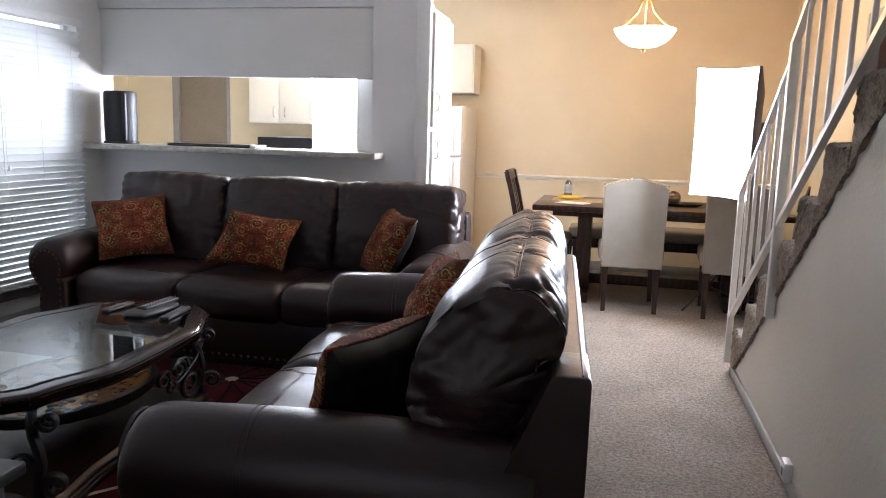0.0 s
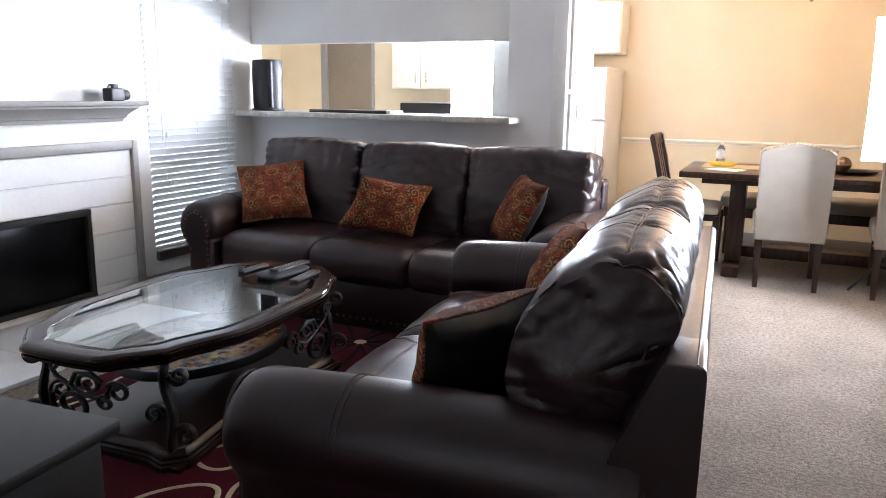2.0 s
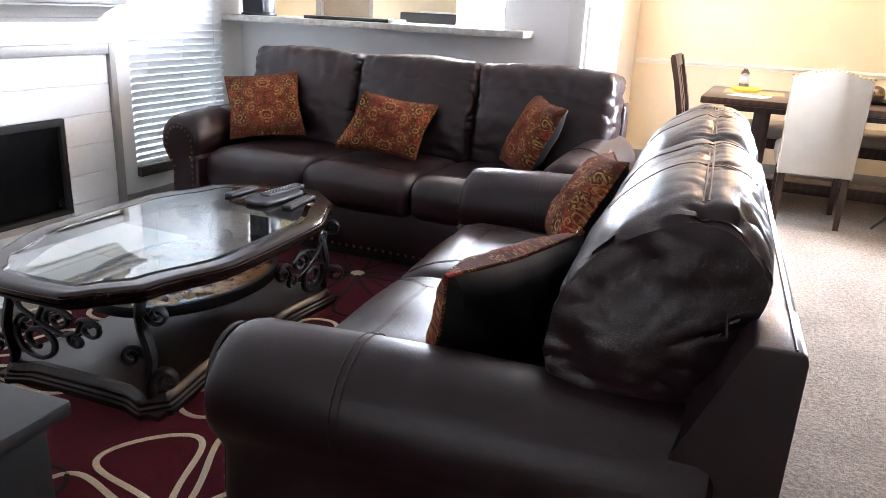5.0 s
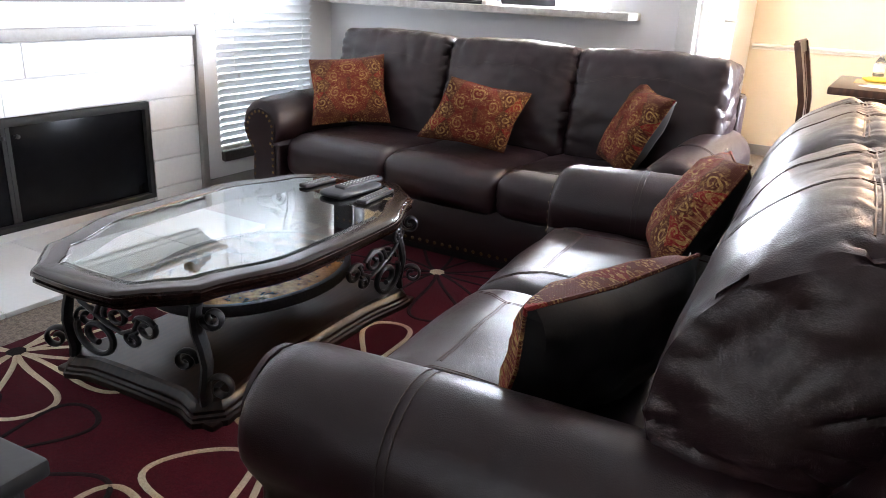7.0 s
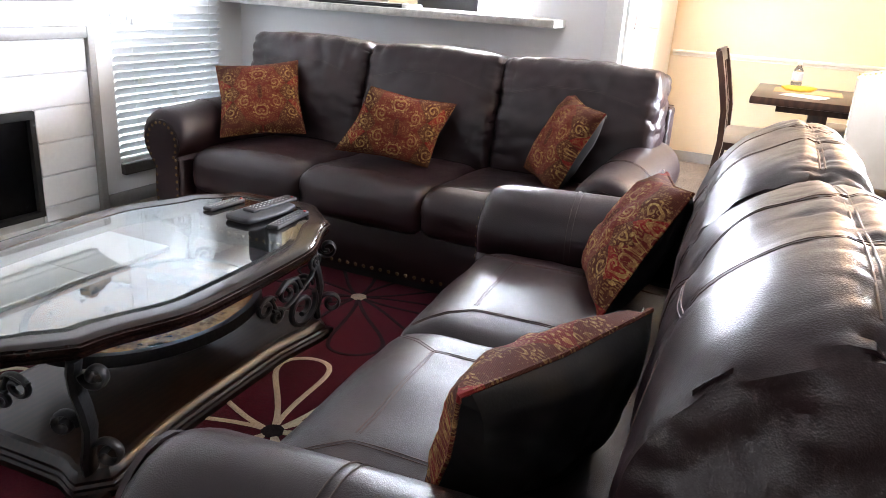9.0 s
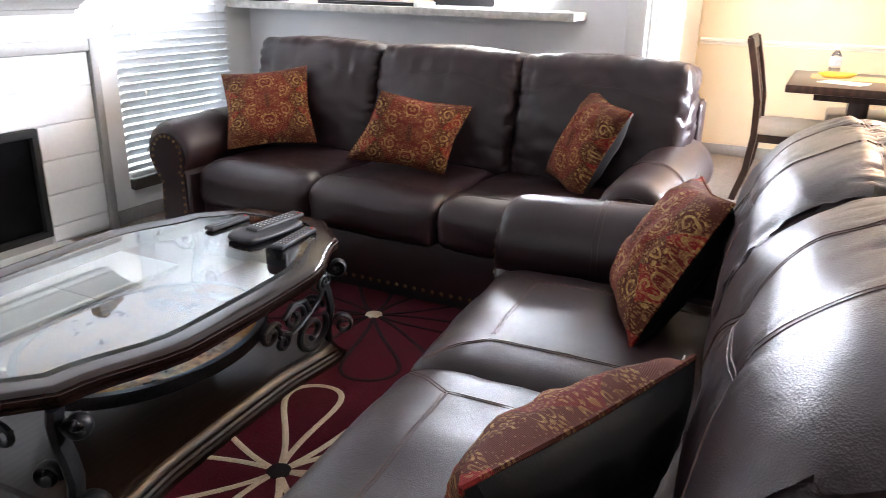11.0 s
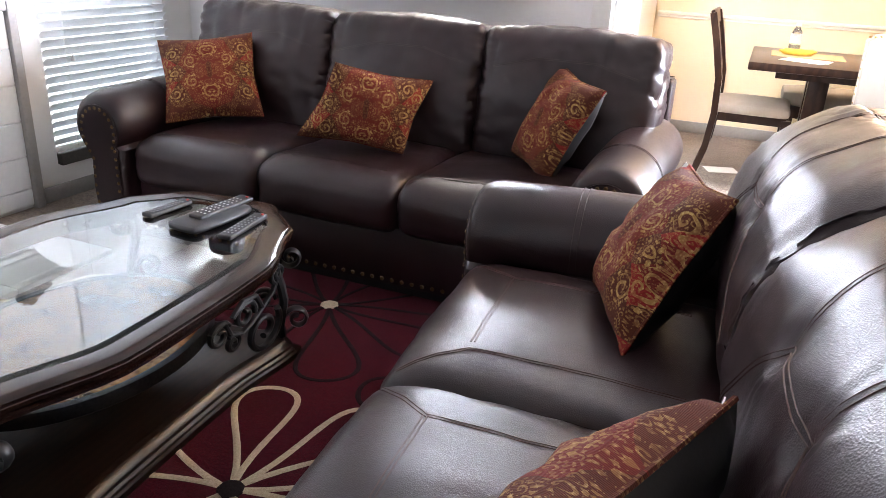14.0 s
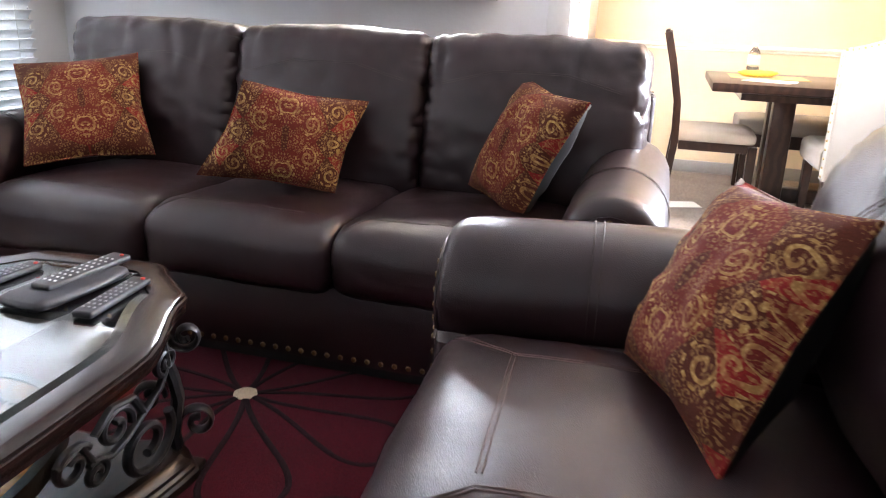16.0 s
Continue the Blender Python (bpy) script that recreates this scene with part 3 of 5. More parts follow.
def course(y0, y1, z0, z1):
    part("masonry_block", box(XW + 0.012, XW + 0.022, y0 + 0.0015, y1 - 0.0015, z0 + 0.002, z1 - 0.002, 0.003, 1), BRICK_WHITE, fp)


zs = [0.02, 0.101, 0.256, 0.421, 0.588]
for z0, z1 in zip(zs, zs[1:]):
    course(3.535, 3.86, z0, z1)
    course(1.67, 1.995, z0, z1)
for k, (z0, z1) in enumerate(((0.588, 0.75), (0.75, 0.91))):
    cuts = [1.67, 2.765 + 0.12 * k, 3.86]
    for y0, y1 in zip(cuts, cuts[1:]):
        course(y0, y1, z0, z1)
part("firebox", joined(box(-3.5, -3.46, 2.0, 3.53, 0.06, 0.585), box(-3.46, XW - 0.15, 1.96, 2.0, 0.06, 0.585), box(-3.46, XW - 0.15, 3.53, 3.57, 0.06, 0.585), box(-3.5, XW - 0.15, 1.96, 3.57, 0.585, 0.625), box(-3.5, XW - 0.15, 1.96, 3.57, 0.02, 0.06)), SOOT_AND_GAP_SHADE, fp)
part("door_surround", joined(box(XW - 0.03, XW + 0.03, 2.0, 3.53, 0.545, 0.583, 0.004), box(XW - 0.03, XW + 0.028, 3.50, 3.53, 0.062, 0.545, 0.003), box(XW - 0.03, XW + 0.028, 2.0, 2.03, 0.062, 0.545, 0.003), box(XW - 0.03, XW + 0.03, 2.0, 3.53, 0.058, 0.085, 0.003)), SOOT_AND_GAP_SHADE, fp)
for k in range(2):
    y0 = 2.03 + k * 0.735
    gd = part("glass_door", box(XW - 0.006, XW + 0.004, y0 + 0.001, y0 + 0.734, 0.088, 0.543, 0.002), SMOKED, fp)
    part("door_rail", box(XW + 0.004, XW + 0.007, y0 + (0.715 if k == 0 else 0.001), y0 + (0.734 if k == 0 else 0.020), 0.088, 0.543), SOOT_AND_GAP_SHADE, gd)
for y in (2.80, 2.73):
    part("door_knob", moved(lathe([(0.004, 0), (0.004, 0.02), (0.011, 0.024), (0.011, 0.034), (0.004, 0.038)], 10), pose(XW + 0.012, y, 0.5, 0, 90, 0)), SOOT_AND_GAP_SHADE, fp)
# surround trim and mantel
part("surround_trim", joined(box(XW, XW + 0.045, 3.86, 3.905, 0.0, 0.97, 0.008), box(XW, XW + 0.045, 1.625, 1.67, 0.0, 0.97, 0.008), box(XW, XW + 0.045, 1.67, 3.86, 0.912, 0.97, 0.008)), TRIM_TAUPE, fp, "taupe painted surround moulding")
steps = [(0.0, 1.085), (0.035, 1.085), (0.04, 1.105), (0.055, 1.11), (0.06, 1.125), (0.085, 1.145), (0.115, 1.165), (0.125, 1.168), (0.125, 1.178), (0.165, 1.183), (0.17, 1.19), (0.17, 1.203), (0.165, 1.208), (0.0, 1.208)]
part("mantel", loft([[(XW + d, 3.79 + d * 0.6, z) for d, z in steps], [(XW + d, 1.74 - d * 0.6, z) for d, z in steps]]), TRIM_TAUPE, fp, "stepped crown-moulded mantel shelf")
structure("hearth", joined(*[box(-2.917, -2.17, y, y + 0.448, 0.0, 0.022, 0.004) for y in (1.35, 1.8, 2.25, 2.7, 3.15)]), BRICK_WHITE, "white painted low hearth slab", "hearth")

# ---- sofa and loveseat ----


def ridge(v, sharp=2.6):
    return (1 - min(1.0, sharp * abs(noise.noise(v)))) ** 2


def bolster(bw, seed):
    """A plump arched back cushion, pleated along its seams, with flat creased ends; x along it, y to the back."""
    knots = [(0.72, 0.44), (0.655, 0.475), (0.626, 0.56), (0.616, 0.67), (0.632, 0.78), (0.665, 0.865), (0.722, 0.938), (0.79, 0.982), (0.86, 1.000), (0.922, 0.982), (0.966, 0.928), (0.982, 0.868), (0.970, 0.815), (0.946, 0.75), (0.915, 0.67), (0.880, 0.57), (0.82, 0.45)]
    prof, m = [], len(knots)
    for k in range(m):
        p0, p1, p2, p3 = (Vector(knots[(k + d) % m]) for d in (-1, 0, 1, 2))
        for f in (0, 0.2, 0.4, 0.6, 0.8):
            prof.append(0.5 * (2 * p1 + (p2 - p0) * f + (2 * p0 - 5 * p1 + 4 * p2 - p3) * f * f + (3 * p1 - p0 - 3 * p2 + p3) * f ** 3))
    mid = Vector((0.76, 0.70))
    half = bw / 2
    steps = [(-half - 0.034 * (1 - s ** 2) + 0.008, s) for s in (0.05, 0.12, 0.2, 0.28, 0.36, 0.44, 0.52, 0.6, 0.67, 0.74, 0.8, 0.855, 0.90, 0.935, 0.962)]
    steps += [(-half + 0.015, 0.982), (-half + 0.024, 0.995)]
    body = [(-half + 0.034 + (bw - 0.068) * k / 110, 1.0) for k in range(111)]
    steps = steps + body + [(-x, s) for x, s in steps[::-1]]
    off = Vector((seed * 7.3 + 2.0, 1.7, 0.4))
    rings = []
    for x, s in steps:
        ring = []
        edge = min(1.0, abs(x) / half)
        for j, p in enumerate(prof):
            arc = j / len(prof) * 2 * math.pi
            around = Vector((math.cos(arc), math.sin(arc), 0)) * 1.6
            top = max(0.0, min(1.0, (p.y - 0.62) / 0.25))
            crest = top * math.exp(-((p.x - 0.88) / (0.085 if p.x < 0.88 else 0.2)) ** 2)
            d = 0.0
            if s > 0.98:
                # pleats that run over the top, gathers beside the ends, pulled cross seams
                lean = x + 0.22 * (p.x - 0.85)
                fade = 1 - max(0.0, edge - 0.90) / 0.10
                pulled = 0.55 + 0.45 * max(math.exp(-((abs(x) - bw * 0.13) / 0.06) ** 2), math.exp(-((abs(x) - half) / 0.07) ** 2))
                patchy = max(0.0, 0.5 + 1.3 * noise.noise(Vector((x * 4, around.x * 1.3, around.y * 1.3)) + off * 3))
                d -= 0.015 * fade * crest * pulled * patchy * ridge(Vector((lean * 11, around.x * 1.1, around.y * 1.1)) + off, 3.4)
                d -= 0.009 * fade * crest * pulled * patchy * ridge(Vector((lean * 24, around.x * 2.0, around.y * 2.0)) + off * 2, 3.4)
                d -= 0.014 * max(0.0, edge - 0.80) / 0.20 * fade * ridge(Vector((x * 4, around.x * 5, around.y * 5)) + off, 2.2)
                for q in (-bw * 0.13, bw * 0.13):
                    d -= 0.012 * math.exp(-((x - q) / 0.03) ** 2 - ((p.y - 0.835) / 0.03) ** 2) * (1 if p.x < 0.8 else 0)
                    d -= 0.006 * ridge(Vector((math.atan2(p.y - 0.835, x - q) * 2.2, seed, q * 40)), 2.0) * math.exp(-(math.hypot(x - q, p.y - 0.835) / 0.09) ** 2) * (1 if p.x < 0.8 else 0)
                d -= 0.009 * math.exp(-((p.x - 0.857) / 0.012) ** 2) * top
                d += 0.010 * fade * noise.noise(Vector((x * 5, around.x * 1.5, around.y * 1.5)) + off)
            r = p - mid
            r = r * s + r.normalized() * d * s
            y, z = mid.x + r.x, mid.y + r.y
            z -= 0.05 * min(1.0, edge) ** 4 * s * max(0.0, min(1.0, (p.y - 0.76) / 0.2))
            if z < 0.70:
                z += (0.70 - z) * 0.6 * min(1.0, edge) ** 5
            dx = 0.0
            if s < 0.99:
                # soft drag lines on the end panel
                dx = 0.012 * ridge(Vector((y * 5 + z * 4, z * 13 - y * 5, seed + 3.0)), 2.4) * min(1.0, s * 1.5) + 0.010 * ridge(Vector((y * 8 - z * 3, z * 17 + y * 6, seed + 5.0)), 3.0) * s + 0.016 * noise.noise(Vector((y * 6, z * 7, seed + 8.0)))
                dx = math.copysign(dx, -x)
            ring.append((x + dx, y, z))
        rings.append(ring)
    return loft(rings)


def couch(name, m, n, sw, label, back_tilt=6, drop=0.0):
    """A rolled-arm leather couch; x runs along it, y from front to back."""
    c = holder(name, m, label, "sofa")
    w = n * sw
    hw = w / 2
    # base
    part("base", box(-hw - 0.02, hw + 0.02, 0.035, 0.95, 0.05, 0.29, 0.015), LEATHER, c)
    part("plinth", box(-hw - 0.2, hw + 0.2, 0.07, 0.92, 0.0, 0.05), BLACK_WOOD, c)
    # outer back frame with a flat leather top
    ext = 0.20 if n == 3 else 0.062
    part("back_frame", joined(box(-hw - 0.20, hw + 0.20, 0.89, 1.03, 0.05, 0.60, 0.02, 3), box(-hw - ext, hw + (0.10 if n == 2 else ext), 0.89, 1.030, 0.07, 0.80, 0.02, 3)), LEATHER, c)
    if n == 2:
        # wing that closes the back behind the arm
        part("back_wing", loft([[(hw + 0.08, y0, z), (hw + xe, y0, z), (hw + xe, y1, z), (hw + 0.08, y1, z)] for y0, y1, xe, z in ((0.84, 1.028, 0.235, 0.30), (0.86, 1.030, 0.245, 0.58), (0.945, 1.030, 0.258, 0.785), (0.951, 1.027, 0.256, 0.796), (0.96, 1.02, 0.25, 0.80))]), LEATHER, c)
    for y in (0.915, 1.012):
        part("frame_seam", tube([(-hw - ext + 0.01, y, 0.801), (hw + (0.25 if n == 2 else ext - 0.01), y, 0.801)], 0.004, seg=5), THREAD, c)
    # arms
    for s in (-1, 1):
        prof = [(0.015, 0.05), (0.20, 0.05), (0.215, 0.2), (0.205, 0.36)]
        for k in range(15):
            a = radians(-35 + k * 250 / 14)
            prof.append((0.145 + 0.135 * math.cos(a), 0.515 + 0.135 * math.sin(a)))
        prof.append((0.015, 0.42))
        cx, cz = 0.13, 0.4

        def ring(y, k, zoff=0.0):
            return [(s * (hw + cx + (x - cx) * k), y, max(0.05, cz + (z - cz) * k + zoff - (drop if s > 0 and z > 0.1 else 0))) for x, z in prof]
        rings = [ring(-0.035, 0.80), ring(-0.03, 0.88), ring(-0.018, 0.94), ring(0.0, 0.975), ring(0.03, 1.0)]
        rings += [ring(0.03 + 0.87 * i / 10, 1.0, 0.012 * math.sin(math.pi * i / 10)) for i in range(1, 11)]
        rings += [ring(0.925, 0.97), ring(0.935, 0.9)]
        arm = part("arm", loft(rings), LEATHER, c)
        for ys in (0.26, 0.265):
            part("seam", tube([(s * (hw + 0.145 + 0.1355 * math.cos(radians(t))), ys + (0.012 if ys > 0.262 else 0), 0.517 + 0.009 - (drop if s > 0 else 0) + 0.1355 * math.sin(radians(t))) for t in range(-30, 215, 12)], 0.0028, seg=5), THREAD, arm)
        # front panel with nailheads
        inner = [(hw + cx + (x - cx) * 0.74, -0.041, cz + (z - cz) * 0.80) for x, z in prof]
        part("arm_panel", loft([[(s * x, y, z) for x, y, z in inner], [(s * x, y + 0.012, z) for x, y, z in inner]]), LEATHER, arm)
        nails = [(hw + cx + (x - cx) * 0.64, cz + (z - cz) * 0.74) for x, z in prof]
        total = []
        for (x0, z0), (x1, z1) in zip(nails, nails[1:] + nails[:1]):
            L = math.hypot(x1 - x0, z1 - z0)
            for q in range(max(1, round(L / 0.035))):
                f = q / max(1, round(L / 0.035))
                total.append((x0 + (x1 - x0) * f, z0 + (z1 - z0) * f))
        nm = None
        for x, z in total:
            if z > 0.09:
                if nm is None:
                    nm = part("nailhead", dome((0, 0, 0), 0.008, 0.005, (0, -1, 0)), NAIL, arm)
                    nm.matrix_local = pose(s * x, -0.042, z)
                else:
                    shared("nailhead", nm, arm, pose(s * x, -0.042, z))
    nm = None
    for i in range(int(w / 0.042) + 1):
        q = pose(-hw + 0.01 + i * 0.042, 0.034, 0.075)
        if nm is None:
            nm = part("nailhead", dome((0, 0, 0), 0.009, 0.006, (0, -1, 0)), NAIL, c)
            nm.matrix_local = q
        else:
            shared("nailhead", nm, c, q)
    # seat cushions with a mitred seam
    for i in range(n):
        x = -hw + sw * (i + 0.5)

        def sag(q, i=i):
            k = max(0.0, (q.y + 0.34) / 0.68)
            q.z -= 0.022 * k * (1 if q.z > 0 else 0)
            front = max(0.0, -0.25 - q.y)
            if q.z > 0:
                q.z -= front * 0.25
            return q
        cu = part("seat_cushion", moved(puff(sw / 2 + 0.004, 0.36, 0.105, 0.055, (0.004, 0.012, 0.022), 18, 0.006, i + n * 3, sag), pose(x, 0.345, 0.375)), LEATHER, c)
        e = sw / 2 - 0.035
        ins = sw / 2 - 0.13
        if n == 2:
            stitched(cu, [[(x - e, 0.02), (x - ins, 0.145), (x - ins, 0.62)], [(x + e, 0.02), (x + ins, 0.145), (x + ins, 0.62)], [(x - ins, 0.145), (x + ins, 0.145)]], "seam", 0.0030, SEAT_THREAD, (0, 0, -1), lambda a, b: Vector((a, b, 0.8)), 0.008)
        else:
            stitched(cu, [[(x - e, 0.035), (x - e + 0.05, 0.10), (x + e - 0.05, 0.10), (x + e, 0.035)]], "seam", 0.0018, THREAD, (0, 0, -1), lambda a, b: Vector((a, b, 0.8)))
    # back cushions lean on the frame and roll over its top
    bw = (w + 0.35) / n if n == 3 else (w + 0.245) / n
    span = bw * n
    for i in range(n):
        x = -span / 2 + bw * (i + 0.5) + (0.030 if n == 2 else 0.0)
        if n == 2:
            cu = part("back_cushion", moved(bolster(bw, i), pose(x, 0, 0)), LEATHER, c)
            q = bw * 0.13
            stitched(cu, [[(x - bw * 0.47, 0.857), (x + bw * 0.47, 0.857)]], "top_seam", 0.0042, PIPE_LIGHT, (0, 0, -1), lambda a, b: Vector((a, b, 1.4)), 0.009)
            stitched(cu, [[(x - bw * 0.40, 0.62), (x - q, 0.835), (x + q, 0.835), (x + bw * 0.40, 0.62)]], "seam", 0.0028, SEAT_THREAD, (0, 1, 0), lambda a, b: Vector((a, 0.2, b)), 0.009)
            for s in (-1, 1):
                stitched(cu, [[(x + s * q, 0.667), (x + s * q * 1.15, 0.80), (x + s * q * 1.3, 0.955)]], "seam", 0.0018, SEAT_THREAD, (0, 0, -1), lambda a, b: Vector((a, b, 1.4)), 0.009)
            continue

        def crease(q, i=i):
            edge = min(1.0, abs(q.x) / (bw / 2))
            up = min(1.0, max(0.0, q.z / 0.27 + 0.15))
            s = Vector((i * 5.1 + n, 0, 0))
            groove = (1 - min(1.0, 3.2 * abs(noise.noise(Vector((q.x * 9, q.y * 2.0, q.z * 1.6)) + s)))) ** 2
            gather = (1 - min(1.0, 3.0 * abs(noise.noise(Vector((q.x * 3, q.y * 6, q.z * 17)) + s)))) ** 2
            pleat = (1 - min(1.0, 2.6 * abs(noise.noise(Vector((q.x * 17, q.y * 3, 4.0)) + s)))) ** 2
            k = 0.006 * up * groove + 0.010 * gather * max(0.0, edge - 0.72) / 0.28 + 0.006 * pleat * max(0.0, 0.4 + 1.2 * noise.noise(Vector((q.x * 6, 2.0, 1.0)) + s)) * min(1.0, max(0.0, q.z - 0.13) / 0.10)
            out = Vector((q.x / bw, q.y / 0.2, q.z / 0.28))
            q -= out.normalized() * k
            if abs(q.x) > bw * 0.46:
                q.x -= math.copysign(0.003 * gather + 0.008 * noise.noise(Vector((i, q.y * 5, q.z * 9)) + s), q.x)
            q.z -= 0.006 * up * edge ** 3
            q.y += 0.05 * max(0.0, q.z) / 0.27
            return q
        cu = part("back_cushion", moved(puff(bw / 2 + 0.003, 0.18, 0.275, 0.045, (0.012, 0.04, 0.02), 56, 0.008, i + 11 + n, crease), pose(x, 0.785, 0.695, -back_tilt, 0, 0)), LEATHER, c)
        stitched(cu, [[(x - bw * 0.42, 0.82), (x - bw * 0.16, 0.87), (x + bw * 0.16, 0.87), (x + bw * 0.42, 0.82)]], "seam", 0.0018, THREAD, (0, 1, 0), lambda a, b: Vector((a, 0.2, b)))
    # feet
    for x in (-hw - 0.1, hw + 0.1):
        for y in (0.06, 0.9):
            part("foot", lathe([(0.02, 0.0), (0.03, 0.01), (0.035, 0.035), (0.03, 0.05)], 12, (x, y, 0)), BLACK_WOOD, c)
    return c


couch("sofa", pose(-1.245, 3.75, 0), 3, 0.605, "dark brown leather three-seat sofa with rolled arms and brass nailheads")
couch("loveseat", pose(-0.412, 2.60, 0) @ pose(0, 0, 0, 0, 0, -90 + 4.0), 2, 0.655, "dark brown leather loveseat with plump creased back cushions", 6, 0.032)


def pillow(at, right, up, d, label, seed, twist=(0, 0, 0)):
    """A stuffed square pillow; right and up are its half sides, twist slides opposite corners apart."""
    R, U, K = Vector(right), Vector(up), Vector(twist)
    r = R.normalized()
    nrm = r.cross(U).normalized()
    u = nrm.cross(r)
    m = Matrix((r, u, nrm)).transposed().to_4x4()
    m.translation = at
    flat = Matrix((r, u, nrm))
    R, U, K = flat @ R, flat @ U, flat @ K
    w, h = 2 * R.length, 2 * U.length
    p = holder("throw_pillow", m, label, "pillow", "throw pillows")

    def spread(a, b):
        pin = 1 - 0.10 * (1 - abs(b)) ** 0.8 * abs(a) ** 3
        pin2 = 1 - 0.10 * (1 - abs(a)) ** 0.8 * abs(b) ** 3
        return R * (a * pin) + U * (b * pin2) + K * (a * b)

    def skin(side):
        bm = bmesh.new()
        k = 22
        g = {}
        for i in range(k + 1):
            for j in range(k + 1):
                a, b = 2 * i / k - 1, 2 * j / k - 1
                f = max(0.0, (1 - a * a) * (1 - b * b)) ** 0.42
                z = side * (0.004 + d / 2 * f * (1 + 0.10 * noise.noise(Vector((a * 2.2, b * 2.2, seed + side)))))
                z += 0.012 * f * noise.noise(Vector((a * 4, b * 4, seed * 2 + side))) - 0.008 * ridge(Vector((a * 2.5, b * 2.5, seed * 3 + side)), 2.6) * max(abs(a), abs(b)) ** 2 * f
                g[i, j] = bm.verts.new(spread(a, b) + Vector((0, 0, z)))
        for i in range(k):
            for j in range(k):
                q = (g[i, j], g[i + 1, j], g[i + 1, j + 1], g[i, j + 1])
                bm.faces.new(q if side > 0 else q[::-1])
        return bm
    part("front", skin(1), TAPESTRY, p)
    part("back", skin(-1), LEATHER_BACK, p, "plain black backing")
    edge = []
    for s in range(4):
        for q in range(12):
            t = -1 + 2 * q / 12
            a, b = ((t, -1), (1, t), (-t, 1), (-1, -t))[s]
            edge.append(spread(a, b))
    part("piping", tube(edge, 0.010, seg=6, closed=True), TAPESTRY, p)
    if seed in (3, 4, 5):
        side = 0.94 if seed == 3 else -0.94
        part("care_tag", moved(box(-0.006, 0.006, -0.003, 0.014, -0.0008, 0.0008), pose(spread(side, 0.94).x, spread(side, 0.94).y, 0.004, 8, 25, -20)), PAPER, p, "white care tag")
    return p


pillow((-2.054, 4.144, 0.677), (0.157, 0.128, 0.015), (-0.085, 0.085, 0.160), 0.15, "red and gold paisley tapestry pillow leaning on the sofa arm", 1, (0.015, -0.02, 0.008))
pillow((-1.23, 4.068, 0.652), (0.186, 0.078, -0.025), (0.053, 0.048, 0.141), 0.15, "red and gold paisley tapestry pillow tilted mid-sofa", 2, (-0.03, 0.035, -0.008))
pillow((-0.505, 4.215, 0.656), (0.108, -0.130, -0.024), (0.083, 0.027, 0.179), 0.15, "red and gold paisley tapestry pillow propped in the sofa corner", 3, (0.008, -0.03, 0.01))
pillow((0.0335, 3.137, 0.633), (0.0665, -0.196, 0.013), (0.0835, 0.086, 0.154), 0.17, "red and gold paisley tapestry pillow leaning on the loveseat back", 4, (-0.003, -0.014, 0.010))
pillow((0.082, 2.155, 0.609), (-0.085, -0.195, -0.008), (0.052, -0.066, 0.160), 0.18, "red and gold paisley tapestry pillow with black back showing", 5)

# ---- coffee table ----
TC = (-1.344, 2.694)


def table_outline(hx, hy, bulge, end, clip, n=20):
    """A rectangle with clipped corners whose sides swell out and whose ends swell with an ogee."""
    pts = []

    def side(p0, p1, out, amp, ogee):
        for i in range(n):
            t = i / n
            x, y = p0[0] + (p1[0] - p0[0]) * t, p0[1] + (p1[1] - p0[1]) * t
            s = math.sin(math.pi * t)
            k = min(1.0, min(t, 1 - t) / (0.16 if ogee else 0.28))
            f = amp * (0.82 * k * k * (3 - 2 * k) + 0.18 * s)
            pts.append((x + out[0] * f, y + out[1] * f))
    side((hx, -hy + clip), (hx, hy - clip), (1, 0), bulge, False)
    side((hx, hy - clip), (hx - clip, hy), (1, 1), 0.0, False)
    side((hx - clip, hy), (-hx + clip, hy), (0, 1), end, True)
    side((-hx + clip, hy), (-hx, hy - clip), (0, 0), 0.0, False)
    side((-hx, hy - clip), (-hx, -hy + clip), (-1, 0), bulge, False)
    side((-hx, -hy + clip), (-hx + clip, -hy), (0, 0), 0.0, False)
    side((-hx + clip, -hy), (hx - clip, -hy), (0, -1), end, True)
    side((hx - clip, -hy), (hx, -hy + clip), (0, 0), 0.0, False)
    return pts


ct = holder("coffee_table", pose(TC[0], TC[1], 0, 0, 0, 3), "espresso wood coffee table with glass top and black iron scrolls", "coffee table")
top_ring = lambda d, z: [(x, y, z) for x, y in table_outline(0.322 - d, 0.642 - d, 0.105, 0.080, 0.088 - 0.586 * d)]
foot_ring = lambda d, z: [(x, y, z) for x, y in table_outline(0.345 - d, 0.585 - d, -0.035, -0.03, 0.07 - 0.586 * d)]
edge = [(0.078, 0.436), (0.073, 0.445), (0.03, 0.448), (0.014, 0.446), (0.007, 0.441), (0.006, 0.436), (0.0, 0.435), (0.0, 0.426), (0.010, 0.424), (0.010, 0.415), (0.004, 0.413), (0.004, 0.405), (0.018, 0.402), (0.024, 0.394), (0.034, 0.388), (0.05, 0.382), (0.078, 0.382)]
part("top_frame", loft([top_ring(d, z) for d, z in edge], closed=True), ESPRESSO_EDGE, ct, "moulded espresso top frame")
shrunk = lambda ring, k, z: [(x * k, y * k, z) for x, y, _ in ring]
gin = top_ring(0.072, 0.436)
gtop = top_ring(0.092, 0.4465)
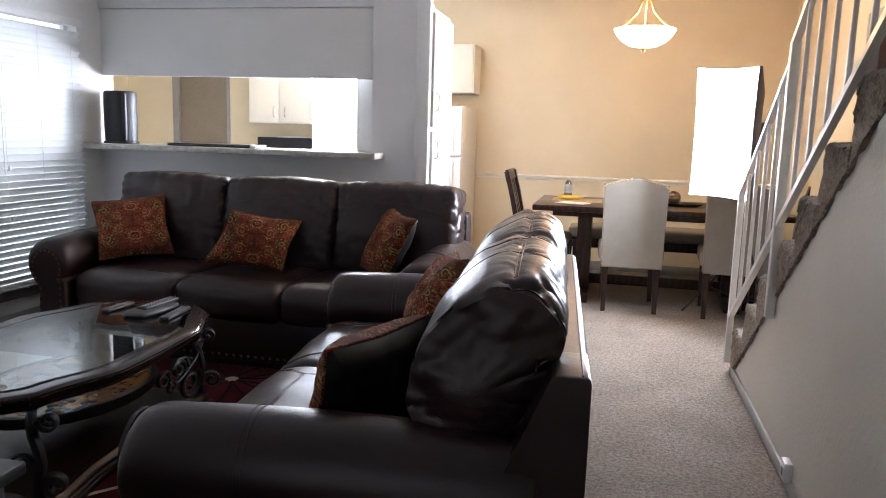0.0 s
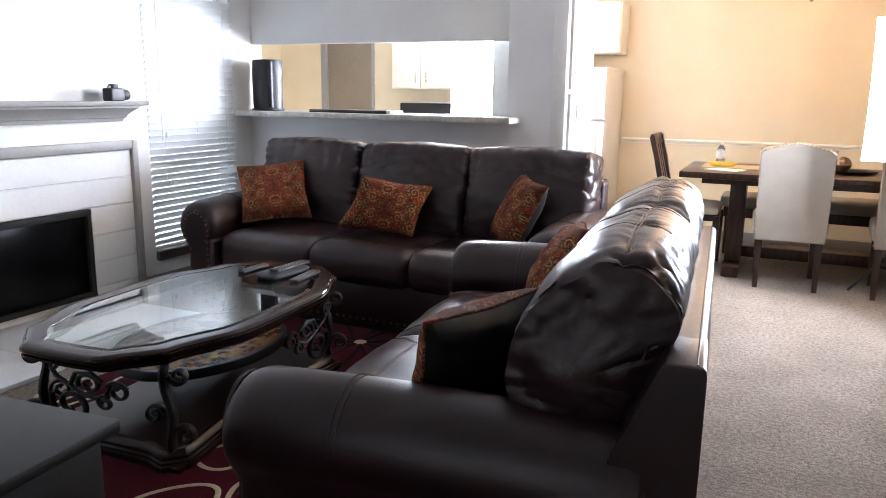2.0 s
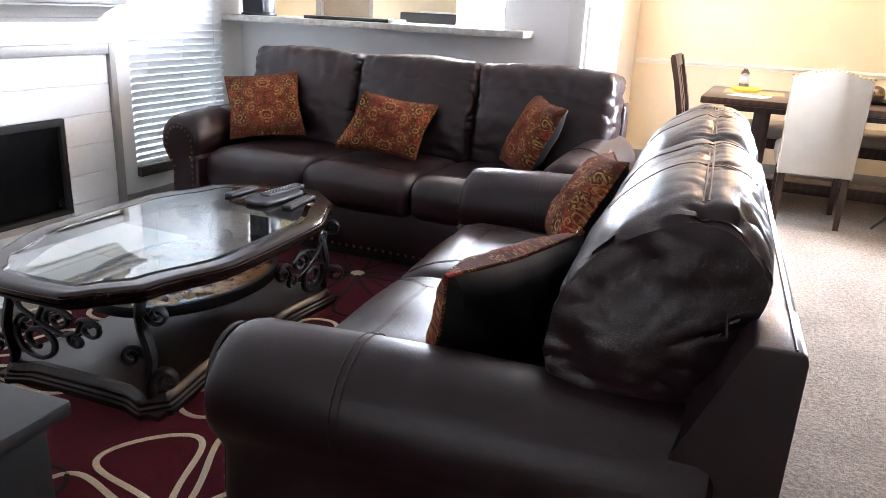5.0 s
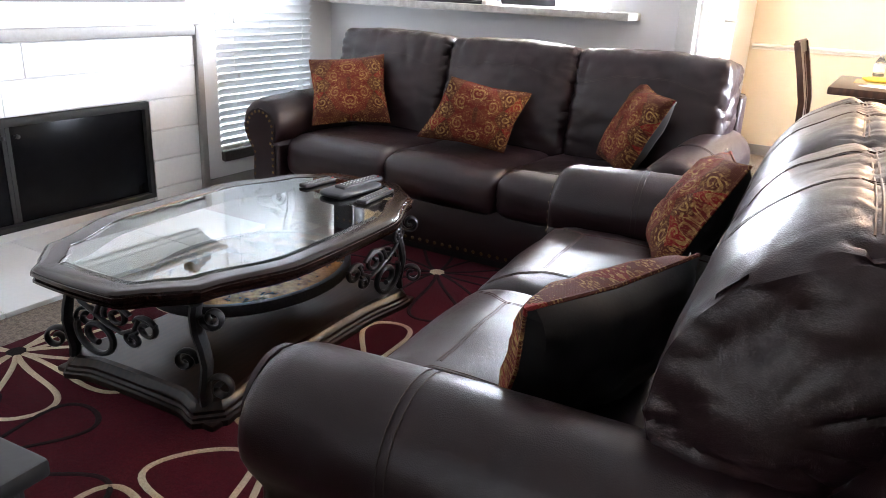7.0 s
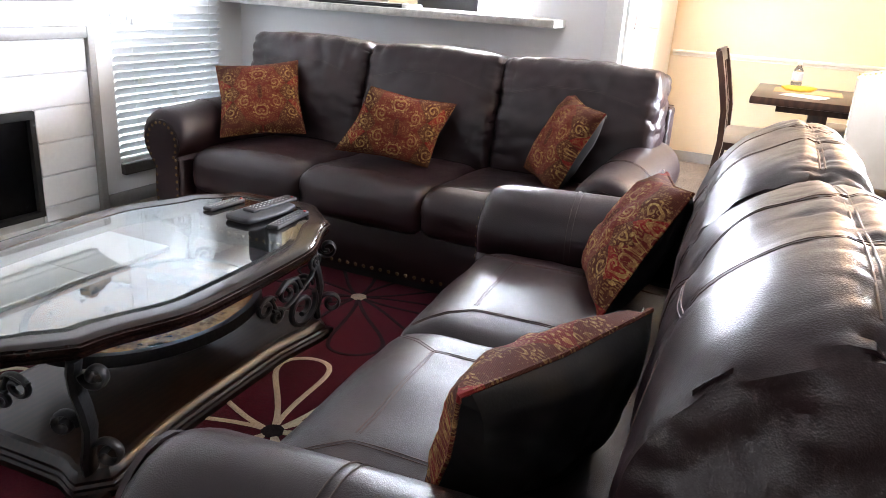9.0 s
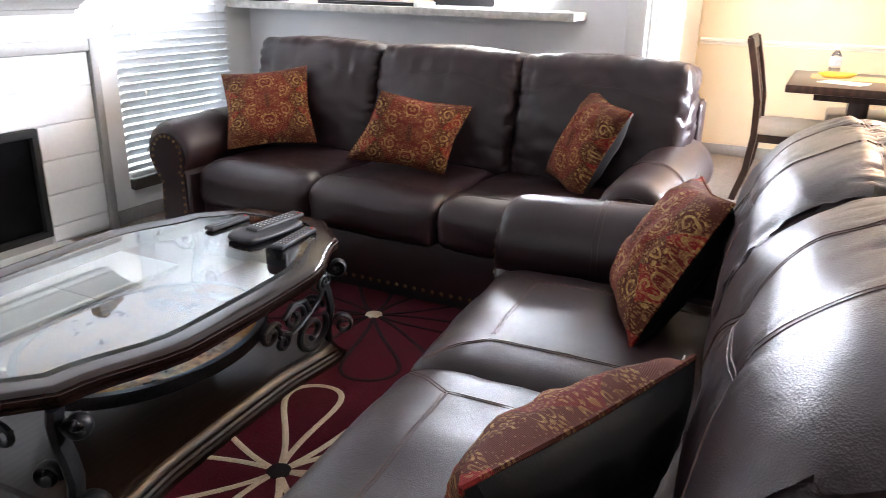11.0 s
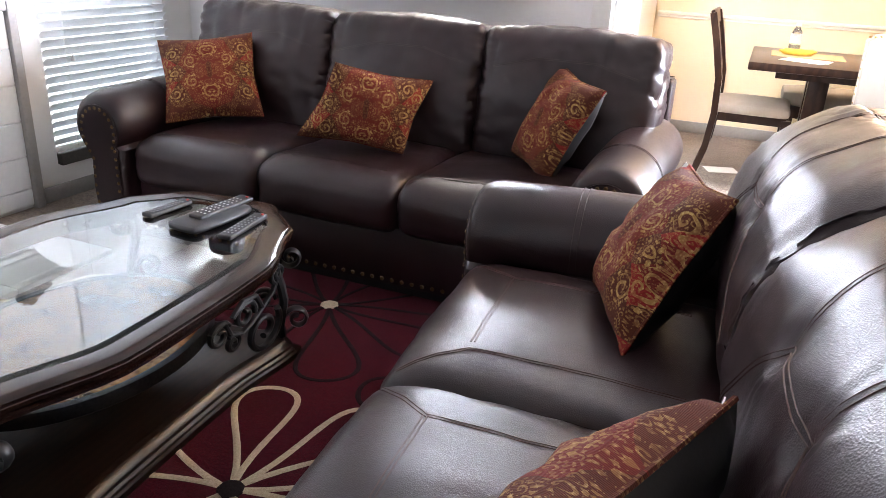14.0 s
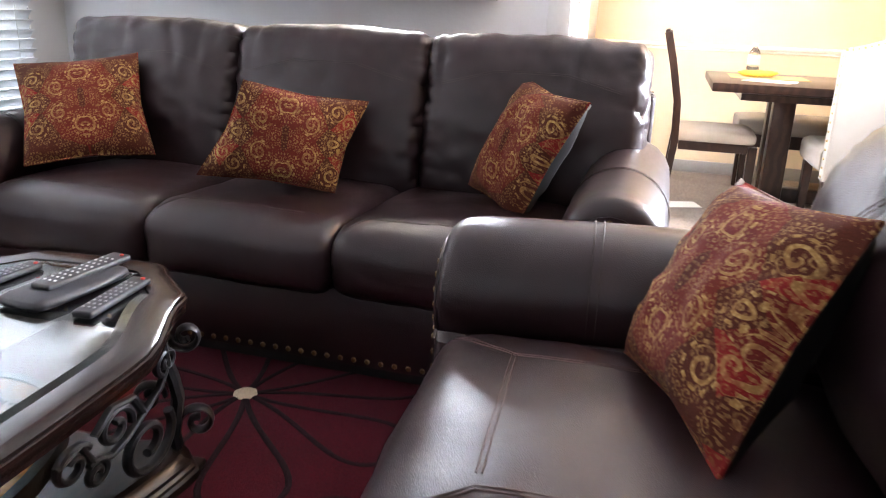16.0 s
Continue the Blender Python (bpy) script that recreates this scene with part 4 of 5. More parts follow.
part("glass_top", loft([shrunk(gin, 0.02, 0.436), gin, top_ring(0.072, 0.4425), gtop, shrunk(gtop, 0.999, 0.4466), shrunk(gtop, 0.02, 0.4466)]), GLASS, ct, "clear bevelled glass inset", True)
foot = [(0.0, 0.012), (0.0, 0.03), (0.008, 0.034), (0.008, 0.042), (0.016, 0.047), (0.016, 0.056), (0.028, 0.062), (0.036, 0.074), (0.05, 0.078)]
part("base_plinth", loft([foot_ring(d, z) for d, z in foot]), ESPRESSO, ct, "moulded espresso plinth")
for sx in (-1, 1):
    for sy in (-1, 1):
        part("foot", box(sx * 0.29 - 0.045, sx * 0.29 + 0.045, sy * 0.52 - 0.045, sy * 0.52 + 0.045, 0.002, 0.03, 0.008), ESPRESSO, ct)
ell = lambda rx, ry, z: [(rx * math.cos(2 * math.pi * i / 48), ry * math.sin(2 * math.pi * i / 48), z) for i in range(48)]
sh = part("shelf_rim", loft([ell(0.285, 0.375, 0.272), ell(0.305, 0.395, 0.272), ell(0.308, 0.398, 0.262), ell(0.308, 0.398, 0.238), ell(0.300, 0.390, 0.232), ell(0.285, 0.375, 0.232)], closed=True), IRON, ct, "black iron shelf band")
part("shelf_top", loft([ell(0.286, 0.376, 0.25), ell(0.286, 0.376, 0.268)]), BURL, sh, "mottled amber burl shelf")


def spiral(cx, cz, r0, turns, start, sign, n=26, shrink=0.25):
    return [(cx + (r0 * (1 - (1 - shrink) * i / n)) * math.cos(start + sign * turns * 2 * math.pi * i / n), cz + (r0 * (1 - (1 - shrink) * i / n)) * math.sin(start + sign * turns * 2 * math.pi * i / n)) for i in range(n + 1)]


def scroll_leg(parent, m):
    """A corner leg: an S-bar with curled ends and a side scroll, drawn in a plane and set upright."""
    leg = new("scroll_leg")
    leg.parent = parent
    leg.matrix_local = m

    def bar(name, pts, w=0.026, h=0.013):
        part(name, tube([(x, 0, z) for x, z in pts], w, h, 8), IRON, leg)
    bar("upright", [(-0.01, 0.385), (-0.016, 0.35), (-0.012, 0.30), (0.002, 0.25), (0.010, 0.20), (0.004, 0.15), (-0.004, 0.11), (0.0, 0.075)], 0.060, 0.030)
    bar("curl", spiral(0.036, 0.345, 0.036, 1.35, math.radians(180), 1), 0.034, 0.013)
    bar("curl", spiral(-0.052, 0.205, 0.036, 1.35, math.radians(0), 1), 0.034, 0.013)
    bar("curl", spiral(0.050, 0.13, 0.042, 1.3, math.radians(180), -1), 0.034, 0.013)
    return leg


def scroll_panel(parent, m, half):
    """A side panel of flowing scrolls from one leg; mirrored by its pose."""
    sp_ = new("scrollwork")
    sp_.parent = parent
    sp_.matrix_local = m

    def bar(name, pts, w=0.018, h=0.015):
        part(name, tube([(x, 0, z) for x, z in pts], w, h, 8), IRON, sp_)
    bar("scroll", spiral(0.075, 0.165, 0.072, 1.35, math.radians(150), 1, 34, 0.3), 0.022, 0.018)
    bar("scroll", spiral(0.145, 0.255, 0.042, 1.3, math.radians(200), -1, 28))
    bar("scroll", spiral(half - 0.03, 0.245, 0.038, 1.3, math.radians(160), -1, 28))
    bar("scroll", spiral(half - 0.075, 0.195, 0.028, 1.4, math.radians(60), 1, 24))
    bar("sweep", [(0.012, 0.36), (0.004, 0.31), (0.03, 0.265), (0.075, 0.24), (0.12, 0.215), (0.16, 0.205), (0.20, 0.225), (half - 0.05, 0.275), (half, 0.262)], 0.018, 0.014)
    bar("sweep", [(0.075, 0.237), (0.10, 0.29), (0.15, 0.30), (0.19, 0.27)])
    bar("curl", spiral(0.008, 0.315, 0.030, 1.3, math.radians(-60), 1, 24), 0.018, 0.013)
    return sp_


for sx in (-1, 1):
    for sy in (-1, 1):
        scroll_leg(ct, Matrix.Translation((sx * 0.282, sy * 0.530, 0.0)) @ Matrix.Rotation(math.atan2(sy * 0.5, sx * 0.8) + (0.9 if sx * sy < 0 else 0), 4, "Z"))
        if sx * sy < 0:
            continue
        if sy < 0:
            scroll_panel(ct, Matrix.Translation((sx * 0.27, sy * 0.525, 0.0)) @ Matrix.Diagonal((1.35, 1, 1, 1)), 0.27)
        else:
            scroll_panel(ct, Matrix.Translation((sx * 0.305, sy * 0.49, 0.0)) @ Matrix.Rotation(-sy * math.pi / 2, 4, "Z") @ Matrix.Diagonal((1.3, 1, 1, 1)), 0.27)


def remote(at, turn, length, width, label, mats):
    r = holder("remote_control", Matrix.Translation(at) @ pose(0, 0, 0, 0, 0, turn), label, "remote control", "remotes on the table")
    part("case", box(-width / 2, width / 2, -length / 2, length / 2, 0, 0.015, 0.006, 4), mats, r)
    k0 = None
    for i in range(3):
        for j in range(9):
            q = pose(-width * 0.27 + i * width * 0.27, -length * 0.38 + j * length * 0.085, 0.015)
            if k0 is None:
                k0 = part("button", box(-0.003, 0.003, -0.003, 0.003, 0, 0.0018, 0.001, 1), KEY_WHITE if width > 0.05 else GREY_PLASTIC, r)
                k0.matrix_local = q
            else:
                shared("button", k0, r, q)
    part("power_button", moved(lathe([(0.005, 0.014), (0.005, 0.0175), (0.0035, 0.0185)], 10), pose(width * 0.25, length * 0.43, 0)), KEY_RED, r)
    return r


remote((-1.465, 3.185, 0.4475), -4, 0.175, 0.042, "slim black remote control on the glass", BLACK_PLASTIC)
remote((-1.285, 3.225, 0.470), -4, 0.235, 0.052, "black remote with pale buttons resting on a stand", BLACK_PLASTIC)
remote((-1.165, 3.17, 0.4475), 6, 0.215, 0.046, "black remote control with pale buttons", BLACK_PLASTIC)
cr = holder("remote_cradle", pose(-1.29, 3.19, 0.447, 0, 0, -4), "black plastic rounded remote cradle on the table", "stand")
part("body", moved(puff(0.056, 0.125, 0.013, 0.012, (0.012, 0.01, 0.004), 10), pose(0, -0.01, 0.012)), BLACK_PLASTIC, cr)

# ---- rug ----
rug = holder("area_rug", pose(0, 0, 0), "maroon pile rug with cream and black flower outlines", "rug")
part("rug_body", box(-1.95, 0.05, 1.0, 3.95, 0.0, 0.012, 0.005), RUG, rug)


def ribbon(pts, w, z, mat, name):
    bm = bmesh.new()
    P = [Vector((x, y)) for x, y in pts]
    prev = None
    for i, p in enumerate(P):
        t = (P[min(i + 1, len(P) - 1)] - P[max(i - 1, 0)]).normalized()
        s = Vector((-t.y, t.x)) * (w / 2) * (1 + 0.12 * noise.noise(Vector((p.x * 30, p.y * 30, 0))))
        row = [bm.verts.new((p.x + s.x * k, p.y + s.y * k, z + (0.0025 if abs(k) < 0.9 else 0.0))) for k in (1, 0.6, -0.6, -1)]
        if prev:
            for k in range(3):
                bm.faces.new((prev[k], prev[k + 1], row[k + 1], row[k]))
        prev = row
    return part(name, bm, mat, rug)


def petal(cx, cy, ang, length, width, mat, w=0.016):
    c, s = math.cos(radians(ang)), math.sin(radians(ang))
    pts = []
    for i in range(33):
        t = i / 32
        u = math.sin(math.pi * t)
        along = length * u ** 0.85
        across = width * math.sin(2 * math.pi * t) * (0.35 + 0.65 * u)
        along += 0.02
        pts.append((cx + c * along - s * across, cy + s * along + c * across))
    ribbon(pts, w, 0.0125, mat, "petal")


def bloom(cx, cy, r, angles, length, width, line, heart):
    for a in angles:
        petal(cx, cy, a, length * (1 + 0.10 * math.sin(a * 0.7)), width, line, 0.019 if line == RUG_CREAM else 0.016)
    part("flower_centre", lathe([(r, 0.012), (r, 0.0145), (r * 0.9, 0.0155)], 20, (cx, cy, 0)), heart, rug)


bloom(-0.82, 2.62, 0.034, (20, 66, 112, 178, 250, 315), 0.43, 0.105, RUG_CREAM, RUG_BLACK)
bloom(-1.87, 2.11, 0.032, (-28, 12, 60, 100, -75, 200), 0.46, 0.11, RUG_CREAM, RUG_BLACK)
bloom(-0.62, 1.80, 0.032, (141, 90, 195, 250, 310, 40), 0.44, 0.17, RUG_CREAM, RUG_BLACK)
bloom(-1.13, 3.60, 0.034, (-60, -15, -110, -160, 30, 90, 150), 0.46, 0.12, RUG_BLACK, RUG_CREAM)
bloom(-1.42, 1.62, 0.034, (20, 80, 140, 200, 260, 320), 0.42, 0.11, RUG_BLACK, RUG_CREAM)
bloom(-0.3, 3.3, 0.034, (150, 200, 250, 100), 0.42, 0.11, RUG_BLACK, RUG_CREAM)
bloom(-1.75, 3.05, 0.034, (-40, 10, 70, -90, 130, 190), 0.42, 0.11, RUG_CREAM, RUG_BLACK)

# ---- television stand ----
tv = holder("tv_stand", pose(-0.265, 1.30, 0, 0, 0, 4), "black painted low media cabinet", "cabinet")
part("top", box(-1.1, 0.0, -0.5, 0.0, 0.68, 0.705, 0.006), BLACK_WOOD, tv)
part("body", box(-1.08, -0.025, -0.48, -0.025, 0.06, 0.68, 0.004), BLACK_WOOD, tv)
part("plinth", box(-1.06, -0.05, -0.46, -0.05, 0.0, 0.06, 0.003), BLACK_WOOD, tv)
for x0, x1 in ((-1.06, -0.56), (-0.55, -0.045)):
    dd = part("door", box(x0, x1, -0.024, -0.008, 0.09, 0.66, 0.004), BLACK_WOOD, tv)
    part("handle", box((x0 + x1) / 2 - 0.04, (x0 + x1) / 2 + 0.04, -0.008, 0.004, 0.56, 0.57, 0.003), CHROME, dd)

# ---- on the mantel and the ledge ----
pc = holder("camera_on_mantel", pose(-2.83, 3.69, 1.208, 0, 0, 12), "black compact still camera with a lens, resting on the mantel", "camera")
part("body", box(-0.035, 0.03, -0.065, 0.06, 0, 0.075, 0.010, 3), BLACK_PLASTIC, pc)
part("lens", moved(lathe([(0.028, 0), (0.032, 0.01), (0.032, 0.055), (0.029, 0.06), (0.024, 0.055)], 20), pose(0, 0.055, 0.036, -90, 0, 0)), BLACK_PLASTIC, pc)
part("hump", box(-0.022, 0.02, -0.03, 0.02, 0.07, 0.098, 0.008, 2), BLACK_PLASTIC, pc)
part("dial", moved(lathe([(0.011, 0), (0.011, 0.012), (0.009, 0.014)], 14), pose(0, -0.048, 0.074)), GREY_PLASTIC, pc)

hp = holder("cylinder_speaker", pose(-2.775, 5.07, 1.135), "tall black cylindrical speaker on the bar ledge", "speaker")
part("body", lathe([(0.100, 0.012), (0.108, 0.02), (0.111, 0.06), (0.113, 0.30), (0.110, 0.352), (0.104, 0.366), (0.092, 0.368), (0.086, 0.355)], 36), BLACK_PLASTIC, hp)
part("foot_ring", lathe([(0.118, 0.0), (0.120, 0.006), (0.116, 0.016), (0.10, 0.016)], 36), BLACK_PLASTIC, hp)
part("side_band", box(0.07, 0.10, -0.09, -0.068, 0.03, 0.35, 0.004), BLACK_PLASTIC, hp)
lt = holder("closed_laptop", pose(-2.03, 5.06, 1.135, 0, 0, 1), "closed black laptop lying flat on the bar ledge", "laptop")
part("base", box(-0.30, 0.33, -0.11, 0.12, 0.0, 0.012, 0.003), BLACK_PLASTIC, lt)
part("lid", box(-0.30, 0.33, -0.11, 0.12, 0.0125, 0.020, 0.003), BLACK_PLASTIC, lt)
cp = holder("white_cap", pose(-1.675, 4.93, 1.135), "small white round plastic knob on the ledge", "knob")
part("knob", lathe([(0.016, 0), (0.020, 0.006), (0.020, 0.020), (0.013, 0.028), (0.004, 0.030)], 16), TRIM_WHITE, cp)

# ---- kitchen beyond the hatch ----
pn = holder("pantry_cabinet", pose(0, 0, 0), "tall white pantry cabinet at the end of the bar", "cabinet")
part("body", box(-1.05, -0.535, 5.225, 5.82, 0.0, 2.10, 0.003), TRIM_WHITE, pn)
part("stile_rail", joined(box(-0.60, -0.515, 5.142, 5.224, 1.287, 1.313), box(-0.60, -0.515, 5.142, 5.224, 2.062, 2.10), box(-0.60, -0.515, 5.142, 5.224, 0.0, 0.098)), TRIM_WHITE, pn)
for z0, z1, hz in ((0.10, 1.285, 1.10), (1.315, 2.06, 1.42)):
    # solid black board in place of the shade inside the gap
    part("gap_shade", box(-0.60, -0.532, 5.142, 5.224, z0, z1), SOOT_AND_GAP_SHADE, pn, "black board painting in the shade of the gap beside the cabinet door")
    dr = part("door", box(-0.531, -0.508, 5.235, 5.80, z0, z1, 0.004), TRIM_WHITE, pn)
    part("handle", tube([(-0.508, 5.285, hz), (-0.485, 5.285, hz + 0.008), (-0.482, 5.285, hz + 0.06), (-0.485, 5.285, hz + 0.112), (-0.508, 5.285, hz + 0.12)], 0.009, seg=8), CHROME, dr)

fr = holder("refrigerator", pose(0, 0, 0), "white top-freezer refrigerator against the dining wall", "refrigerator")
part("body", box(-1.32, -0.635, 6.90, 7.57, 0.03, 1.515, 0.01), WHITE_ENAMEL, fr)
for z0, z1 in ((0.06, 1.06), (1.075, 1.512)):
    dr = part("door", box(-1.32, -0.635, 6.84, 6.895, z0, z1, 0.012, 3), WHITE_ENAMEL, fr)
    part("handle", box(-0.72, -0.70, 6.805, 6.84, z1 - 0.32 if z0 < 0.5 else z0 + 0.02, z1 - 0.03 if z0 < 0.5 else z0 + 0.26, 0.006), WHITE_ENAMEL, dr)
part("toe_grille", box(-1.30, -0.655, 6.88, 6.90, 0.0, 0.05), GREY_PLASTIC, fr)
part("badge", box(-0.80, -0.74, 6.836, 6.84, 1.44, 1.452), GREY_PLASTIC, fr)

uc = holder("upper_cabinet", pose(0, 0, 0), "cream wall cabinet above the refrigerator", "cabinet")
part("body", box(-1.32, -0.62, 7.27, 7.598, 1.645, 2.09, 0.003), CABINET, uc)
for x0, x1 in ((-1.31, -0.975), (-0.965, -0.63)):
    part("door", box(x0, x1, 7.25, 7.268, 1.655, 2.08, 0.005), CABINET, uc)

kc = holder("upper_cabinet", pose(0, 0, 0), "cream double-door kitchen wall cabinet with bar handles", "cabinet")
part("body", box(-2.90, -2.20, 7.27, 7.598, 1.315, 2.10, 0.003), CABINET, kc)
for x0, x1, hx in ((-2.89, -2.575, -2.62), (-2.565, -2.21, -2.50)):
    dr = part("door", box(x0, x1, 7.25, 7.268, 1.325, 2.09, 0.005), CABINET, kc)
    part("handle", tube([(hx, 7.25, 1.38), (hx, 7.228, 1.385), (hx, 7.226, 1.43), (hx, 7.228, 1.475), (hx, 7.25, 1.48)], 0.009, seg=8), CHROME, dr)

bc = holder("base_cabinet", pose(0, 0, 0), "cream kitchen base cabinet along the back wall", "cabinet")
part("body", box(-3.15, -2.95, 7.02, 7.598, 0.0, 0.88, 0.003), CABINET, bc)
part("body", box(-2.15, -1.40, 7.02, 7.598, 0.0, 0.88, 0.003), CABINET, bc)
wt = tagged(part("kitchen_worktop", joined(box(-3.17, -2.93, 6.99, 7.598, 0.882, 0.92, 0.005), box(-2.17, -1.38, 6.99, 7.598, 0.882, 0.92, 0.005)), GRANITE), "speckled laminate kitchen worktop", "worktop")
st = holder("kitchen_range", pose(0, 0, 0), "black freestanding range with a raised control panel", "stove")
part("body", box(-2.92, -2.18, 6.98, 7.59, 0.0, 0.92, 0.006), BLACK_PLASTIC, st)
part("control_panel", box(-2.92, -2.18, 7.48, 7.59, 0.92, 1.175, 0.01), BLACK_PLASTIC, st)
part("panel_cover", box(-2.68, -2.30, 7.44, 7.59, 1.177, 1.19, 0.003), TRIM_WHITE, st)
for x in (-2.86, -2.79, -2.31, -2.24):
    part("dial", moved(lathe([(0.024, 0), (0.022, 0.012), (0.010, 0.016)], 16), pose(x, 7.48, 1.05, 90, 0, 0)), GREY_PLASTIC, st)

# ---- dining room ----
dt = holder("dining_table", pose(1.06, 6.42, 0), "dark-stained rectangular dining table with trestle legs", "dining table")
part("tabletop", box(-0.95, 0.95, -0.46, 0.46, 0.715, 0.76, 0.008), DARK_WOOD, dt)
part("apron", joined(box(-0.80, 0.80, -0.36, -0.335, 0.672, 0.714), box(-0.80, 0.80, 0.335, 0.36, 0.672, 0.714), box(-0.80, -0.775, -0.335, 0.335, 0.672, 0.714), box(0.775, 0.80, -0.335, 0.335, 0.672, 0.714)), DARK_WOOD, dt)
for x in (-0.56, 0.56):
    part("trestle_post", box(x - 0.055, x + 0.055, -0.15, -0.06, 0.08, 0.714, 0.006), DARK_WOOD, dt)
    part("trestle_post", box(x - 0.055, x + 0.055, 0.06, 0.15, 0.08, 0.714, 0.006), DARK_WOOD, dt)
    part("trestle_foot", box(x - 0.06, x + 0.06, -0.36, 0.36, 0.0, 0.08, 0.012), DARK_WOOD, dt)
part("stretcher", box(-0.505, 0.505, -0.035, 0.035, 0.10, 0.18, 0.006), DARK_WOOD, dt)

bn = holder("dining_bench", pose(1.06, 7.12, 0), "long cream upholstered bench behind the dining table", "bench")
part("seat", moved(puff(0.72, 0.19, 0.05, 0.03, (0, 0, 0.01), 10), pose(0, 0, 0.44)), CREAM_CLOTH, bn)
part("rail", box(-0.69, 0.69, -0.17, 0.17, 0.31, 0.39, 0.005), DARK_WOOD, bn)
for x in (-0.65, 0.65):
    for y in (-0.14, 0.14):
        part("leg", box(x - 0.025, x + 0.025, y - 0.025, y + 0.025, 0, 0.31, 0.004), DARK_WOOD, bn)


def parsons_chair():
    """An upholstered chair with a camel top and nailheads; its back is at y 0 and it faces +y."""
    c = holder("parsons_chair", pose(0, 0, 0), "cream linen upholstered dining chair with nailhead trim and dark legs", "chair", "chairs at the dining table")
    cols = []
    k = 14
    for y in (0.0, 0.075):
        ring = []
        for i in range(k + 1):
            t = -1 + 2 * i / k
            top = 0.955 + 0.045 * math.cos(math.pi * t) * 0.5 + 0.02 - (0.022 if abs(t) > 0.93 else 0)
            ring.append((0.225 * t, y, top))
        ring += [(0.215, y, 0.34), (-0.215, y, 0.34)]
        cols.append(ring)
    bmb = loft([[(x * 0.97, y, z - 0.006 if z > 0.5 else z + 0.006) for x, y, z in [(p[0], -0.008, p[2]) for p in cols[0]]], cols[0], cols[1], [(x * 0.97, 0.085, z - 0.006 if z > 0.5 else z + 0.006) for x, y, z in cols[1]]])
    part("backrest", moved(bmb, pose(0, 0, 0, 3, 0, 0)), CREAM_CLOTH, c)
    part("seat", moved(puff(0.235, 0.235, 0.06, 0.035, (0, 0, 0.02), 10), pose(0, 0.28, 0.43)), CREAM_CLOTH, c)
    for x in (-0.185, 0.185):
        for y in (0.03, 0.47):
            part("leg", loft([[(x + sx * s, y + sy * s, z) for sx, sy in ((-1, -1), (1, -1), (1, 1), (-1, 1))] for s, z in ((0.016, 0.0), (0.023, 0.36), (0.023, 0.38))]), DARK_WOOD, c)
    nail = None
    spots = [(0.222 * (-1 + 2 * i / 18), 0.955 + 0.0225 * math.cos(math.pi * (-1 + 2 * i / 18)) + 0.017) for i in range(19)]
    for x, z in spots:
        q = pose(x, -0.055, z)
        if nail is None:
            nail = part("nailhead", dome((0, 0, 0), 0.008, 0.006, (0, -0.3, 1)), BRASS, c)
            nail.matrix_local = q
        else:
            shared("nailhead", nail, c, q)
    for s in (-1, 1):
        for i in range(14):
            z = 0.36 + i * 0.043
            shared("nailhead", nail, c, pose(s * (0.216 + 0.008 * (z - 0.34)), 0.035 - 0.052 * z, z))
    return c


pch = parsons_chair()
pch.matrix_world = pose(0.865, 5.835, 0, 0, 0, 2)
copy_thing(pch, pose(1.575, 5.80, 0, 0, 0, -3))


def side_chair(m, label):
    """A wooden side chair with raked back posts, slats and a cloth seat; it faces +y."""
    c = holder("side_chair", m, label, "chair", "wooden chairs at the table ends")
    for s in (-1, 1):
        pts = [(s * 0.185, -0.075, 0.0), (s * 0.19, -0.02, 0.2), (s * 0.195, 0.0, 0.42), (s * 0.195, -0.01, 0.62), (s * 0.195, -0.055, 0.82), (s * 0.195, -0.10, 0.985)]
        part("back_post", tube(pts, 0.030, 0.046, 4, lambda t: 1.25), DARK_WOOD, c)
        part("front_leg", loft([[(s * 0.19 + sx * w, 0.40 + sy * w, z) for sx, sy in ((-1, -1), (1, -1), (1, 1), (-1, 1))] for w, z in ((0.016, 0.0), (0.023, 0.30), (0.023, 0.415))]), DARK_WOOD, c)
        part("side_rail", box(s * 0.19 - 0.012, s * 0.19 + 0.012, 0.02, 0.40, 0.375, 0.425, 0.003), DARK_WOOD, c)
    part("top_rail", moved(box(-0.21, 0.21, -0.012, 0.012, -0.04, 0.045, 0.006), pose(0, -0.095, 0.955, 14, 0, 0)), DARK_WOOD, c)
    for x in (-0.09, 0.0, 0.09):
        part("back_slat", tube([(x, 0.0, 0.45), (x, -0.02, 0.66), (x, -0.06, 0.82), (x, -0.088, 0.93)], 0.012, 0.045, 4), DARK_WOOD, c)
    part("front_rail", box(-0.17, 0.17, 0.392, 0.412, 0.375, 0.425, 0.003), DARK_WOOD, c)
    part("seat", moved(puff(0.215, 0.215, 0.032, 0.025, (0, 0, 0.014), 10), pose(0, 0.20, 0.452)), TAUPE_CLOTH, c)
    return c


side_chair(pose(-0.03, 6.42, 0, 0, 0, -90), "dark wooden side chair with a taupe seat, at the table end")
side_chair(pose(2.13, 6.42, 0, 0, 0, 90), "dark wooden side chair with a taupe seat, near the stairs")

bt = holder("water_bottle", pose(0.34, 6.56, 0.7605), "clear plastic water bottle with a pale label", "bottle")
part("bottle", lathe([(0.028, 0), (0.033, 0.006), (0.033, 0.05), (0.030, 0.06), (0.033, 0.07), (0.033, 0.115), (0.026, 0.135), (0.013, 0.155), (0.012, 0.165)], 20), CLEAR, bt)
part("label", lathe([(0.0336, 0.065), (0.0336, 0.112)], 20), LABEL_BLUE, bt)
